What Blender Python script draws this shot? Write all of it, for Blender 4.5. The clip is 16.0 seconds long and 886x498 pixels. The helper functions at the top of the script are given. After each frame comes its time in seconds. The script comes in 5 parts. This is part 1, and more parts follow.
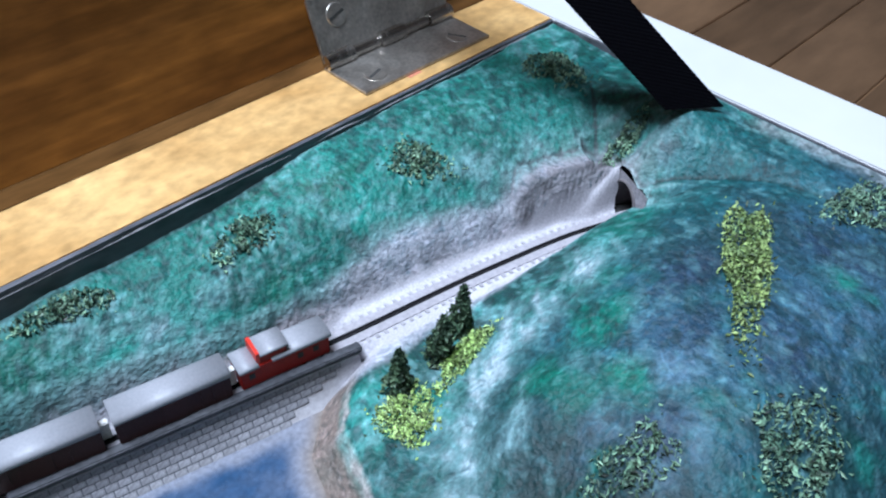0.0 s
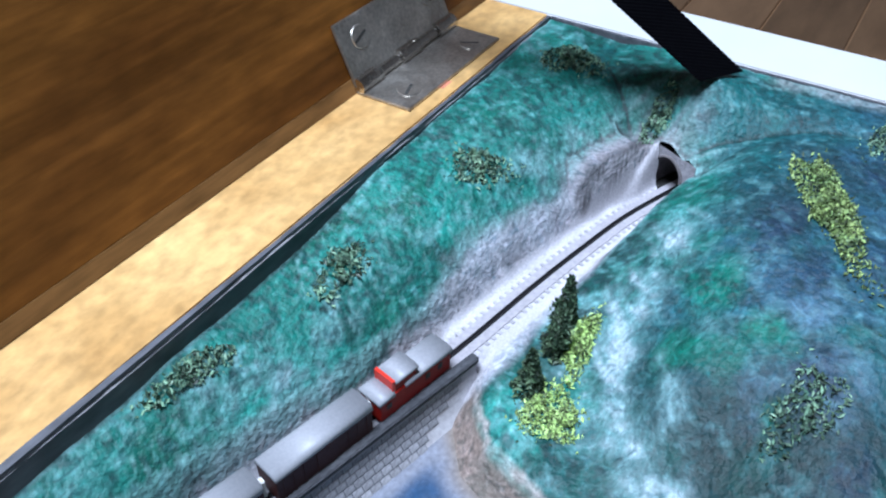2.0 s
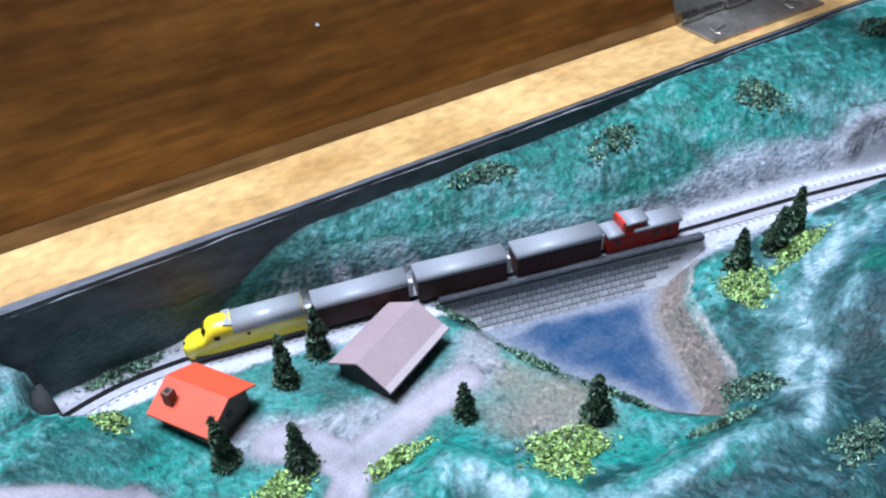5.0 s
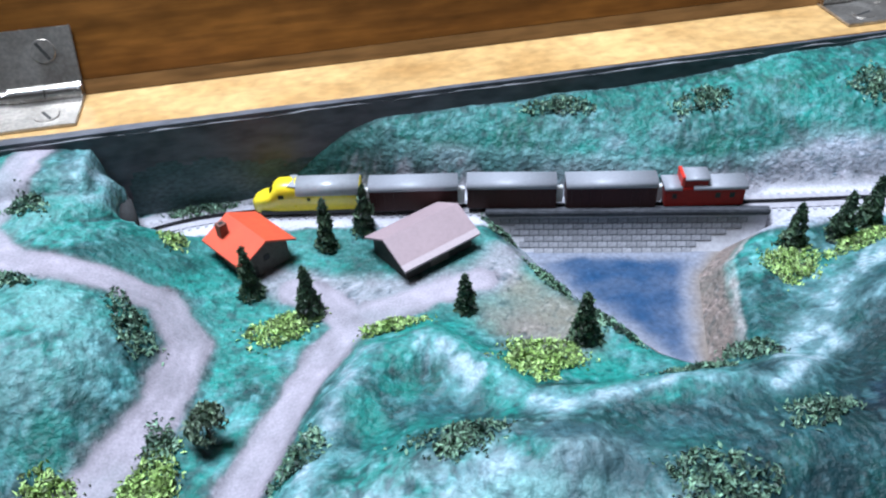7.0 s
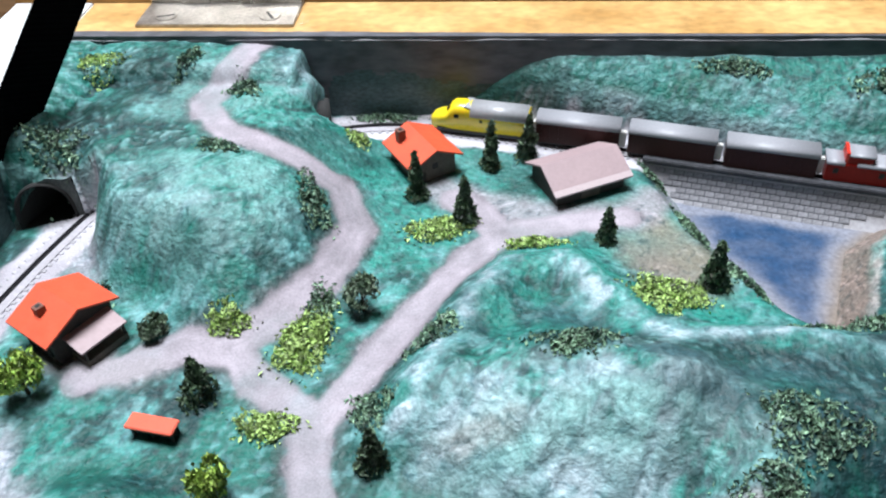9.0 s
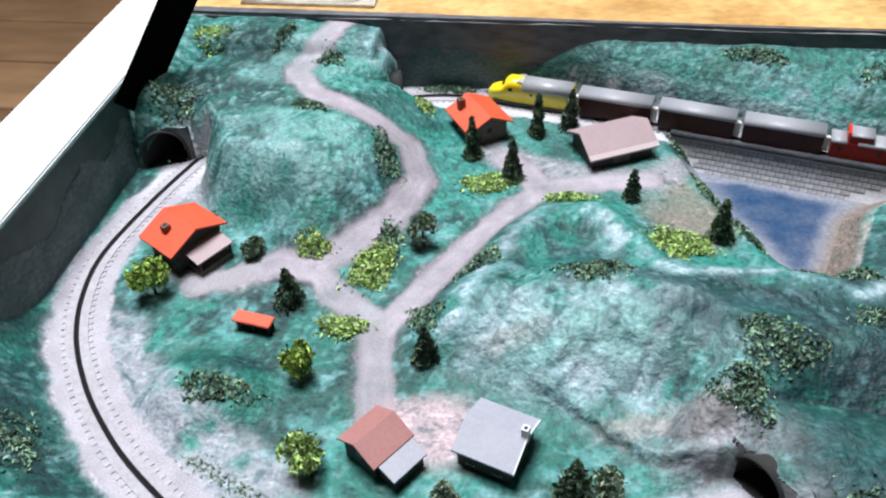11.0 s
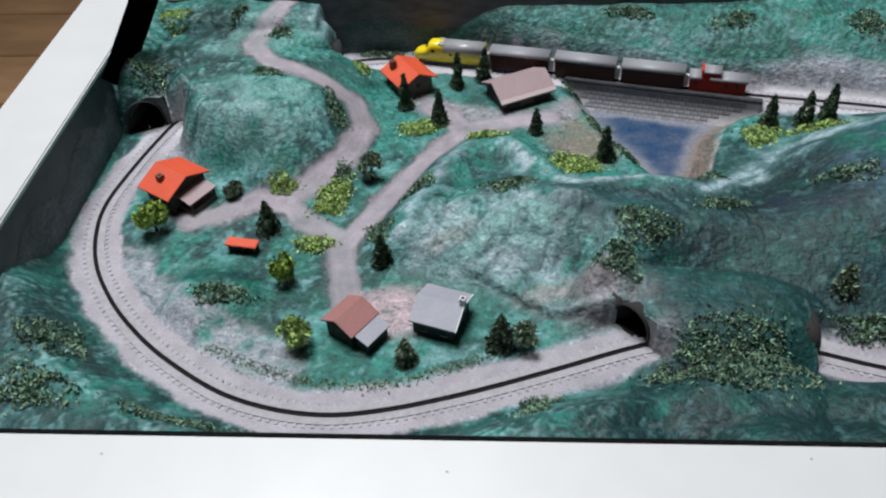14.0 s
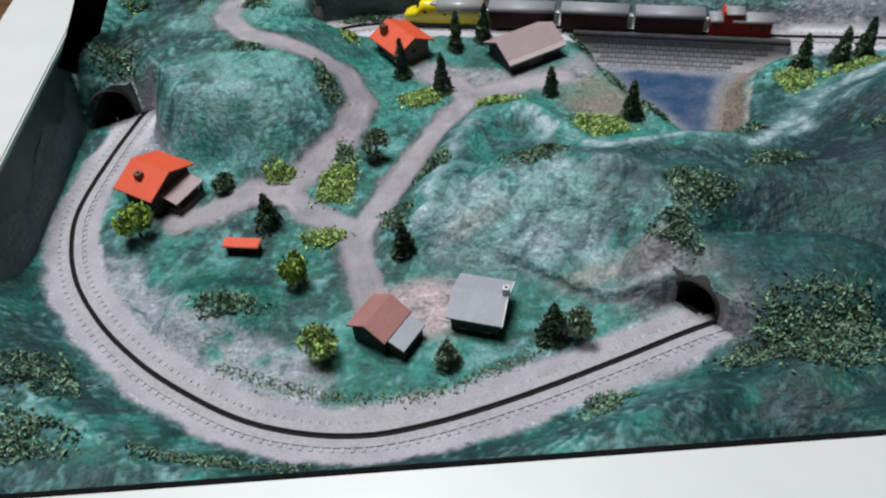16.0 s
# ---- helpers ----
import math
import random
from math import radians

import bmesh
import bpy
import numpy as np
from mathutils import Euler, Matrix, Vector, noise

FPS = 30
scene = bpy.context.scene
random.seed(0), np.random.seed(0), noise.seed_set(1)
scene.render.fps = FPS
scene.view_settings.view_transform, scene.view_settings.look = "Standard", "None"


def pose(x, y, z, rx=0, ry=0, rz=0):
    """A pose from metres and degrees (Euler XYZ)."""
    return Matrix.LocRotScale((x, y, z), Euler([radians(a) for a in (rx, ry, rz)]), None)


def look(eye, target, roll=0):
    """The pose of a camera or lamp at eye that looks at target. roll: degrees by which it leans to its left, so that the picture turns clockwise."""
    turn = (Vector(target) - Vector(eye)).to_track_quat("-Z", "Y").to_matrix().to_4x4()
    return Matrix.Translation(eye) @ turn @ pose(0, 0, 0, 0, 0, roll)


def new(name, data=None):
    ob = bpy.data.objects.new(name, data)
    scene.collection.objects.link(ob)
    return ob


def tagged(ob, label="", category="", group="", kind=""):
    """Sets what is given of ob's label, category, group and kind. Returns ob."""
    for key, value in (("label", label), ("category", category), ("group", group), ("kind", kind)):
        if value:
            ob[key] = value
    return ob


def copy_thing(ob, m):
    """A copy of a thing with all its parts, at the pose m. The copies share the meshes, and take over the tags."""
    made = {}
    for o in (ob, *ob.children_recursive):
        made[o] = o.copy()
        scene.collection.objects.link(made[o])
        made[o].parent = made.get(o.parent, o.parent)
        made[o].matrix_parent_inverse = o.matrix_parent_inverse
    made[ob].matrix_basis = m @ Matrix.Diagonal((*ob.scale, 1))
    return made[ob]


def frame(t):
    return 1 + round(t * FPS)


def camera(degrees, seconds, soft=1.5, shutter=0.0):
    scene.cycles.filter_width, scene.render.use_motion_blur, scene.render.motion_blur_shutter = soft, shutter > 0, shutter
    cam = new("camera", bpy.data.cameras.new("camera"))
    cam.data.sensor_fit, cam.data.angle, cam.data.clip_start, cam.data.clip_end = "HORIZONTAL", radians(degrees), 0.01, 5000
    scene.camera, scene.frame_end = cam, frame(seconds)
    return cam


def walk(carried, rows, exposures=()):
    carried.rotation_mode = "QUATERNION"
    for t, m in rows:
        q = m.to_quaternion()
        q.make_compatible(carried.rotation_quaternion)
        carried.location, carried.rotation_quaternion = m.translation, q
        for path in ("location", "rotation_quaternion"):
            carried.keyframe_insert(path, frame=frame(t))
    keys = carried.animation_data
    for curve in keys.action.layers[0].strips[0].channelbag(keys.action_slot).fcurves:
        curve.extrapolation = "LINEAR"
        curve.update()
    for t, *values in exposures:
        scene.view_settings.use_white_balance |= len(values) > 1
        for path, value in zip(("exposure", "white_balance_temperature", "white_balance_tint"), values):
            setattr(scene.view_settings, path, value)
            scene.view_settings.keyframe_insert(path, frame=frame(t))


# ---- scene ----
EXPOSURES = [(0.0, -0.1, 5450, 10), (1.0, 0.0, 5500, 10), (2.5, 0.0, 5300, 10), (5.0, 0.0, 5400, 10), (7.5, 0.06, 5550, 10), (8.0, 0.07, 5550, 10), (9.0, 0.14, 6250, 10), (10.0, 0.12, 6350, 10), (12.5, -0.20, 6450, 12), (13.5, -0.46, 6450, 10), (14.0, -0.68, 6550, 10), (14.5, -0.72, 6650, 10), (15.0, -0.69, 6650, 10), (16.0, -0.75, 6600, 8)]
cam = camera(57.07, 16.0, soft=2.2)
# seconds, eye in millimetres, yaw to the left, pitch, roll in degrees
PATH = [
    (0.0, -6.2, -117.3, 153.3, -48.59, -42.65, 4.00),
    (0.5, -21.5, -98.4, 150.9, -55.37, -42.44, 4.31),
    (1.0, -25.4, -80.6, 154.0, -57.63, -43.49, 2.75),
    (1.5, -27.8, -77.7, 150.5, -58.71, -42.25, 1.35),
    (2.0, -38.3, -79.6, 148.0, -58.72, -40.74, 0.66),
    (2.5, -47.9, -82.8, 148.8, -57.11, -41.14, -0.39),
    (3.0, -65.0, -90.1, 151.7, -54.10, -40.31, -1.53),
    (3.5, -77.1, -101.5, 155.2, -48.38, -39.71, -3.36),
    (4.0, -75.9, -117.0, 156.6, -40.58, -39.57, -5.07),
    (4.5, -73.3, -131.4, 155.2, -33.89, -39.62, -4.60),
    (5.0, -71.7, -146.6, 151.6, -26.93, -39.06, -4.61),
    (7.5, -39.7, -189.5, 139.3, -6.30, -38.91, -2.19),
    (8.0, -40.8, -195.4, 139.6, -3.26, -39.67, -1.56),
    (8.5, -42.0, -202.4, 142.1, 0.80, -40.76, -1.77),
    (9.0, -41.1, -205.9, 144.6, 5.67, -41.24, -2.69),
    (9.5, -39.7, -211.9, 143.6, 9.59, -41.02, -3.29),
    (10.0, -38.7, -224.2, 146.6, 11.03, -40.93, -3.04),
    (12.5, -29.0, -273.0, 183.9, 8.83, -43.66, -3.89),
    (13.0, -28.3, -284.6, 186.0, 6.81, -43.31, -3.38),
    (13.5, -30.2, -294.0, 191.2, 5.48, -43.74, -3.19),
    (14.0, -31.2, -301.2, 191.2, 4.67, -43.92, -3.10),
    (14.5, -35.9, -302.7, 192.6, 4.11, -45.07, -2.99),
    (15.0, -40.7, -295.6, 186.3, 3.15, -46.10, -3.06),
    (15.5, -53.7, -286.6, 182.9, 1.28, -46.78, -3.02),
    (16.0, -52.8, -276.6, 174.7, 0.98, -46.29, -5.07),
]


def seen_from(x, y, z, yaw, pitch, roll):
    a, b = radians(yaw), radians(pitch)
    eye = Vector((x, y, z)) / 1000
    return look(eye, eye + Vector((-math.sin(a) * math.cos(b), math.cos(a) * math.cos(b), math.sin(b))), roll)


walk(cam, [(t, seen_from(*row)) for t, *row in PATH], EXPOSURES)

# ---- light ----
world = bpy.data.worlds.new("world")
scene.world = world
world.use_nodes = True
world.node_tree.nodes["Background"].inputs[0].default_value = (0.80, 0.90, 1.0, 1)
world.node_tree.nodes["Background"].inputs[1].default_value = 0.35


def lamp(name, eye, target, size, watts, colour):
    data = bpy.data.lights.new(name, "AREA")
    data.shape, data.size, data.energy, data.color = "DISK", size, watts, colour
    ob = new(name, data)
    ob.matrix_world = look(Vector(eye), Vector(target))
    return ob


lamp("ceiling_lamp", (-0.24, 0.11, 1.28), (0, -0.08, 0), 0.58, 42, (0.93, 0.97, 1.0))

# ---- materials ----
def material(name, colour, rough=0.6, metal=0.0, second=None, size=20.0, mix=0.5, bump_mm=0.0, bump_size=None, per=None, spread=0.25,
             attribute=None, stretch=(1, 1, 1), detail=6.0, specular=0.5, coat=0.0, ridged=0.0, strokes=0.0, fibres=0.0, tones=(0.62, 1.38)):
    """A surface with two scales of variation. size: millimetres of the large one. per: 'object' or 'island' for a random tone per piece."""
    m = bpy.data.materials.new(name)
    m.use_nodes = True
    n, link = m.node_tree.nodes, m.node_tree.links
    b = n["Principled BSDF"]
    b.inputs["Roughness"].default_value, b.inputs["Metallic"].default_value = rough, metal
    b.inputs["Specular IOR Level"].default_value = specular
    b.inputs["Coat Weight"].default_value = coat
    where = n.new("ShaderNodeTexCoord")
    turn = n.new("ShaderNodeMapping")
    turn.inputs["Scale"].default_value = stretch
    link.new(where.outputs["Object"], turn.inputs["Vector"])

    def cloud(mm, depth=detail):
        t = n.new("ShaderNodeTexNoise")
        t.inputs["Scale"].default_value, t.inputs["Detail"].default_value = 1000.0 / mm, depth
        link.new(turn.outputs["Vector"], t.inputs["Vector"])
        return t

    def blend(kind, a, c, factor):
        x = n.new("ShaderNodeMix")
        x.data_type, x.blend_type = "RGBA", kind
        for socket, value in ((x.inputs["A"], a), (x.inputs["B"], c), (x.inputs["Factor"], factor)):
            if hasattr(value, "node"):
                link.new(value, socket)
            else:
                socket.default_value = value if isinstance(value, float) else (*value, 1)
        return x.outputs["Result"]

    def ramp(value, low, high):
        r = n.new("ShaderNodeMapRange")
        r.inputs["From Min"].default_value, r.inputs["From Max"].default_value = low, high
        link.new(value, r.inputs["Value"])
        return r.outputs["Result"]

    tone = colour
    if attribute:
        a = n.new("ShaderNodeAttribute")
        a.attribute_name = attribute
        tone = a.outputs["Color"]
    if second:
        tone = blend("MIX", tone, second, ramp(cloud(size).outputs["Fac"], 0.5 - 0.25 / (mix + 0.01) * 0.5, 0.5 + 0.25 / (mix + 0.01) * 0.5))
    if ridged:
        folds = cloud(ridged, 5.0)
        folds.noise_type, folds.normalize = "RIDGED_MULTIFRACTAL", True
        folds.inputs["Distortion"].default_value = 0.9
        folds.inputs["Roughness"].default_value = 0.55
    if strokes:
        # short dabs of a dry brush, pale and dark, that swirl with the larger forms
        swirl = cloud(16, 2.0)
        push = n.new("ShaderNodeVectorMath")
        push.operation = "MULTIPLY_ADD"
        push.inputs[1].default_value = (0.012, 0.012, 0.012)
        link.new(swirl.outputs["Color"], push.inputs[0])
        link.new(where.outputs["Object"], push.inputs[2])
        marks = []
        for seed, (sx, sy), mm in ((0.0, (0.5, 1.0), strokes), (0.31, (0.75, 0.75), strokes), (0.77, (0.8, 0.8), strokes * 0.5)):
            way = n.new("ShaderNodeMapping")
            way.inputs["Location"].default_value = (seed, seed, 0)
            way.inputs["Scale"].default_value = (sx, sy, 1.3)
            link.new(push.outputs[0], way.inputs["Vector"])
            t = n.new("ShaderNodeTexNoise")
            t.inputs["Scale"].default_value, t.inputs["Detail"].default_value, t.inputs["Distortion"].default_value = 1000.0 / mm, 3.0, 0.6
            link.new(way.outputs["Vector"], t.inputs["Vector"])
            marks.append(t.outputs["Fac"])
        light = blend("MULTIPLY", tone, (1.5, 1.38, 1.4), 1.0)
        light = blend("ADD", light, (0.010, 0.025, 0.030), 1.0)
        tone = blend("MIX", tone, light, ramp(marks[0], 0.53, 0.74))
        tone = blend("MIX", tone, blend("MULTIPLY", tone, (0.42, 0.52, 0.55), 1.0), ramp(marks[1], 0.53, 0.72))
        tone = blend("MULTIPLY", tone, blend("MIX", (0.80,) * 3, (1.20,) * 3, ramp(marks[2], 0.3, 0.7)), 1.0)
    if fibres:
        # long fine grain of sawn wood, along x
        for wide, low, high in ((fibres, 0.76, 1.22), (fibres * 0.28, 0.84, 1.15)):
            way = n.new("ShaderNodeMapping")
            way.inputs["Scale"].default_value = (0.07, 1.0, 1.0)
            link.new(where.outputs["Object"], way.inputs["Vector"])
            t = n.new("ShaderNodeTexNoise")
            t.inputs["Scale"].default_value, t.inputs["Detail"].default_value, t.inputs["Distortion"].default_value = 1000.0 / wide, 5.0, 0.35
            link.new(way.outputs["Vector"], t.inputs["Vector"])
            tone = blend("MULTIPLY", tone, blend("MIX", (low,) * 3, (high,) * 3, ramp(t.outputs["Fac"], 0.32, 0.68)), 1.0)
    fine = blend("MIX", (1 - spread,) * 3, (1 + spread,) * 3, ramp(cloud(size / 9).outputs["Fac"], 0.3, 0.7))
    tone = blend("MULTIPLY", tone, fine, 1.0)
    if per:
        if per == "object":
            random_value = n.new("ShaderNodeObjectInfo").outputs["Random"]
        else:
            random_value = n.new("ShaderNodeNewGeometry").outputs["Random Per Island"]
        tone = blend("MULTIPLY", tone, blend("MIX", (tones[0],) * 3, (tones[1],) * 3, random_value), 1.0)
    if hasattr(tone, "node"):
        link.new(tone, b.inputs["Base Color"])
    else:
        b.inputs["Base Color"].default_value = (*tone, 1)
    gloss = n.new("ShaderNodeMapRange")
    gloss.inputs["To Min"].default_value, gloss.inputs["To Max"].default_value = max(0.03, rough - 0.14), min(1, rough + 0.14)
    link.new(cloud(size / 3).outputs["Fac"], gloss.inputs["Value"])
    link.new(gloss.outputs["Result"], b.inputs["Roughness"])
    if bump_mm:
        relief = n.new("ShaderNodeBump")
        relief.inputs["Distance"].default_value = bump_mm / 1000
        link.new(cloud(bump_size or size / 6).outputs["Fac"], relief.inputs["Height"])
        link.new(relief.outputs["Normal"], b.inputs["Normal"])
        if ridged:
            deep = n.new("ShaderNodeBump")
            deep.inputs["Distance"].default_value = ridged * 0.05 / 1000
            link.new(folds.outputs["Fac"], deep.inputs["Height"])
            link.new(relief.outputs["Normal"], deep.inputs["Normal"])
            link.new(deep.outputs["Normal"], b.inputs["Normal"])
    return m


PAINTED = material("painted plaster", (0.1, 0.3, 0.3), 0.58, attribute="paint", size=10, spread=0.20, bump_mm=0.8, bump_size=1.7, detail=7, specular=0.4, ridged=3.4, strokes=2.4)
ROADWAY = material("road paint", (0.4, 0.4, 0.4), 0.75, attribute="paint", size=5, spread=0.16, bump_mm=0.12, bump_size=1.2)
BALLAST = material("fine ballast", (0.4, 0.4, 0.4), 0.8, attribute="paint", size=4, spread=0.22, bump_mm=0.2, bump_size=0.9)
WATER = material("painted water", (0.03, 0.1, 0.3), 0.25, attribute="paint", size=12, spread=0.2, bump_mm=0.1, bump_size=6)
PINE = material("varnished pine", (0.62, 0.40, 0.165), 0.36, second=(0.35, 0.19, 0.06), size=24, mix=0.55, stretch=(0.7, 1.0, 1), spread=0.2, bump_mm=0.08, bump_size=4, specular=0.35)
PINE_DULL = material("brown wood edge", (0.20, 0.105, 0.034), 0.5, second=(0.12, 0.058, 0.018), size=30, stretch=(0.25, 1, 1), spread=0.25, specular=0.15, fibres=5.0)
LID_WOOD = material("dark varnished plywood", (0.160, 0.064, 0.011), 0.42, second=(0.064, 0.022, 0.004), size=34, mix=0.6, stretch=(0.35, 1.1, 1.1), spread=0.22, bump_mm=0.06, bump_size=5, specular=0.14, fibres=7.0)
WHITE = material("white lacquer", (0.56, 0.56, 0.565), 0.42, second=(0.52, 0.522, 0.53), size=120, mix=0.3, spread=0.02)
LINER = material("dark grey liner", (0.052, 0.054, 0.064), 0.5, second=(0.105, 0.105, 0.12), size=26, mix=0.45, stretch=(0.4, 1, 1), spread=0.4, bump_mm=0.25, bump_size=4)
LINER_TEAL = material("dark teal painted liner", (0.040, 0.060, 0.066), 0.5, second=(0.014, 0.048, 0.044), size=50, mix=0.5, spread=0.3, bump_mm=0.12, bump_size=5)
STEEL = material("dull hinge steel", (0.60, 0.56, 0.51), 0.36, 0.9, second=(0.33, 0.30, 0.265), size=10, mix=0.55, spread=0.2, bump_mm=0.03, bump_size=3)
BRIGHT_STEEL = material("rubbed hinge steel", (0.72, 0.69, 0.65), 0.24, 1.0, second=(0.50, 0.47, 0.43), size=9, mix=0.4, spread=0.15)
SLOT = material("screw slot shadow", (0.05, 0.048, 0.045), 0.6, 0.5, size=5)
WEBBING = material("black nylon webbing", (0.0025, 0.0025, 0.004), 0.85, size=4, spread=0.4, specular=0.05)
RED_PAINT = material("red paint smear", (0.55, 0.20, 0.12), 0.5, size=4)
BLACK_EDGE = material("black edge paint", (0.004, 0.004, 0.005), 0.9, size=20, spread=0.3, specular=0.1)
FLOOR = material("brown floor board", (0.42, 0.245, 0.13), 0.6, second=(0.26, 0.145, 0.07), size=300, mix=0.5, stretch=(0.3, 1, 1), spread=0.2, per="object")
PLASTER = material("room plaster", (0.26, 0.25, 0.24), 0.9, size=200, spread=0.04)
YELLOW = material("yellow lacquer", (0.78, 0.60, 0.015), 0.33, size=6, spread=0.08, coat=0.3)
GREY_ROOF = material("silver grey lacquer", (0.33, 0.33, 0.345), 0.33, second=(0.27, 0.27, 0.285), size=8, spread=0.08)
CAR_SIDE = material("dark brown lacquer", (0.042, 0.013, 0.011), 0.5, size=3, spread=0.25, specular=0.2)
CAR_ROOF = material("grey car roof", (0.27, 0.27, 0.295), 0.5, size=6, spread=0.08)
CABOOSE_RED = material("dull red lacquer", (0.24, 0.009, 0.005), 0.45, size=5, spread=0.15, specular=0.2)
UNDER = material("black underframe", (0.015, 0.015, 0.017), 0.6, size=3)
DARK_GLASS = material("dark window", (0.012, 0.011, 0.010), 0.35, size=3, specular=0.25)
SHADE_PANEL = material("brown anti glare panel", (0.10, 0.075, 0.055), 0.4, size=3)
COUPLING = material("pale coupling", (0.62, 0.60, 0.58), 0.45, size=2)
ORANGE = material("orange roof card", (0.66, 0.088, 0.034), 0.55, second=(0.55, 0.068, 0.028), size=7, mix=0.4, spread=0.06)
CHIMNEY_RED = material("dark chimney", (0.16, 0.06, 0.04), 0.7, size=2)
MAUVE_PALE = material("pale mauve card", (0.42, 0.335, 0.345), 0.6, size=5, spread=0.08)
MAUVE = material("mauve roof card", (0.34, 0.245, 0.255), 0.6, second=(0.29, 0.21, 0.22), size=9, mix=0.4, spread=0.06)
BROWN_ROOF = material("red brown roof card", (0.34, 0.150, 0.150), 0.6, second=(0.29, 0.13, 0.11), size=8, mix=0.4, spread=0.07)
SLATE = material("pale grey roof card", (0.31, 0.31, 0.355), 0.6, second=(0.27, 0.27, 0.315), size=9, mix=0.4, spread=0.06)
PALE_CARD = material("pale card", (0.62, 0.62, 0.64), 0.6, size=5, spread=0.08)
WALL_DARK = material("dark timber wall", (0.045, 0.038, 0.034), 0.75, second=(0.025, 0.022, 0.02), size=3, spread=0.3)
WALL_GREY = material("weathered timber wall", (0.14, 0.12, 0.10), 0.8, second=(0.08, 0.07, 0.06), size=2.5, spread=0.3)
WINDOW_PALE = material("pale window frame", (0.55, 0.55, 0.52), 0.6, size=2)
WALL_PLASTER = material("pale grey wall plaster", (0.38, 0.37, 0.395), 0.8, second=(0.30, 0.285, 0.295), size=9, mix=0.5, spread=0.15, bump_mm=0.1, bump_size=1.5)
BRICK = material("grey cast brick", (0.27, 0.265, 0.285), 0.8, second=(0.19, 0.185, 0.20), size=5, spread=0.3, per="object", tones=(0.85, 1.15))
MORTAR = material("dark mortar", (0.10, 0.10, 0.112), 0.9, size=2, spread=0.3)
CAPSTONE = material("dark grey capping", (0.040, 0.041, 0.048), 0.75, second=(0.085, 0.085, 0.095), size=5, mix=0.5, stretch=(0.4, 1, 1), spread=0.35, specular=0.25, bump_mm=0.1, bump_size=1.5)
TIE = material("grey sleeper", (0.33, 0.315, 0.335), 0.8, size=1.5, spread=0.15, per="object", tones=(0.85, 1.15))
RAIL = material("dark rail", (0.016, 0.015, 0.017), 0.8, 0.0, size=4, specular=0.1)
PORTAL_PALE = material("pale lilac stone", (0.34, 0.33, 0.36), 0.85, second=(0.24, 0.225, 0.24), size=4, mix=0.5, spread=0.35, bump_mm=0.35, bump_size=2)
PORTAL = material("tunnel stone", (0.25, 0.22, 0.22), 0.85, second=(0.38, 0.355, 0.375), size=5, mix=0.5, spread=0.35, bump_mm=0.35, bump_size=2)
# tunnel insides: light reaching in as grey, deep shade as near black
BORE_LIT = material("grey bore with light painted in", (0.16, 0.14, 0.145), 0.95, second=(0.09, 0.08, 0.085), size=5)
BORE = material("bore painted black for shade", (0.02, 0.019, 0.019), 0.95, size=5)
TRUNK = material("twig bark", (0.05, 0.035, 0.022), 0.9, size=1.5)
MOSS = material("moss green flock", (0.30, 0.38, 0.13), 0.6, second=(0.10, 0.17, 0.06), size=4, spread=0.35, per="island", tones=(0.12, 1.8))
FIR = material("dark fir flock", (0.012, 0.030, 0.017), 0.6, second=(0.075, 0.115, 0.06), size=2.5, mix=0.6, spread=0.5, per="island", tones=(0.2, 2.2))
LIME = material("lime foliage flock", (0.46, 0.60, 0.24), 0.6, second=(0.24, 0.36, 0.08), size=4, spread=0.3, per="island", tones=(0.12, 1.65))
LEAF = material("leaf green flock", (0.14, 0.27, 0.04), 0.65, second=(0.40, 0.50, 0.10), size=2.5, mix=0.6, spread=0.35, per="island", tones=(0.2, 1.7))
OLIVE = material("olive foliage flock", (0.155, 0.24, 0.155), 0.55, second=(0.026, 0.060, 0.042), size=4, mix=0.7, spread=0.35, per="island", tones=(0.08, 2.5))
SAGE = material("dark sage flock", (0.075, 0.12, 0.08), 0.6, second=(0.20, 0.26, 0.17), size=3, spread=0.45, per="island", tones=(0.3, 1.8))
# ---- the lie of the land, in millimetres ----
X0, X1, Y0, Y1, RIM = -181.0, 202.0, -195.0, 25.0, 28.5
TRACK_BACK = [(181, -40), (162.5, -32.8), (147, -27.5), (128, -23), (109, -19), (76, -13), (34, -4), (1, 4), (-23, 9), (-49, 15), (-68, 18), (-84, 18), (-98, 15), (-112, 10)]
TRACK_LOOP = [(-159, -27), (-162, -33), (-168, -56), (-172, -80), (-170, -97), (-164, -113), (-154, -128), (-143, -140), (-130, -151), (-111, -163),
              (-94, -169), (-77, -171), (-61, -169), (-45, -165), (-29, -160), (-12, -154), (13, -145), (34, -140)]
TRACK_EAST = [(44, -142), (61, -146), (80, -152), (104, -158), (150, -160), (200, -150)]
# tunnel mouths: middle of the opening, heading into the hill, half width of the face
MOUTHS = [(167.5, -33.0, -25, 9.5), (-98, 15, 195, 11), (-171, -33, 112, 9.5), (11, -139.5, 42, 8.5), (61, -144, 180, 11)]
LIPS = [15.5, 30, 14.2, 13.5, 30]
SHORE = [(3, 9), (3, -1), (9, -22), (20, -44), (29, -59), (38, -67), (47, -62), (52, -48), (58, -32), (68, -24), (79, -19), (79, -9)]
ROAD_UP = [(-119, 27), (-122, 16), (-127, 6), (-130, -4), (-119, -18), (-98, -24), (-86, -26), (-81, -38), (-84, -50), (-88, -60), (-98, -73), (-106, -80)]
ROAD_MAIN = [(-76, -132), (-79, -118), (-82, -103), (-74, -88), (-65, -72), (-55, -54), (-45, -40), (-36, -33), (-20, -29), (-8, -27)]
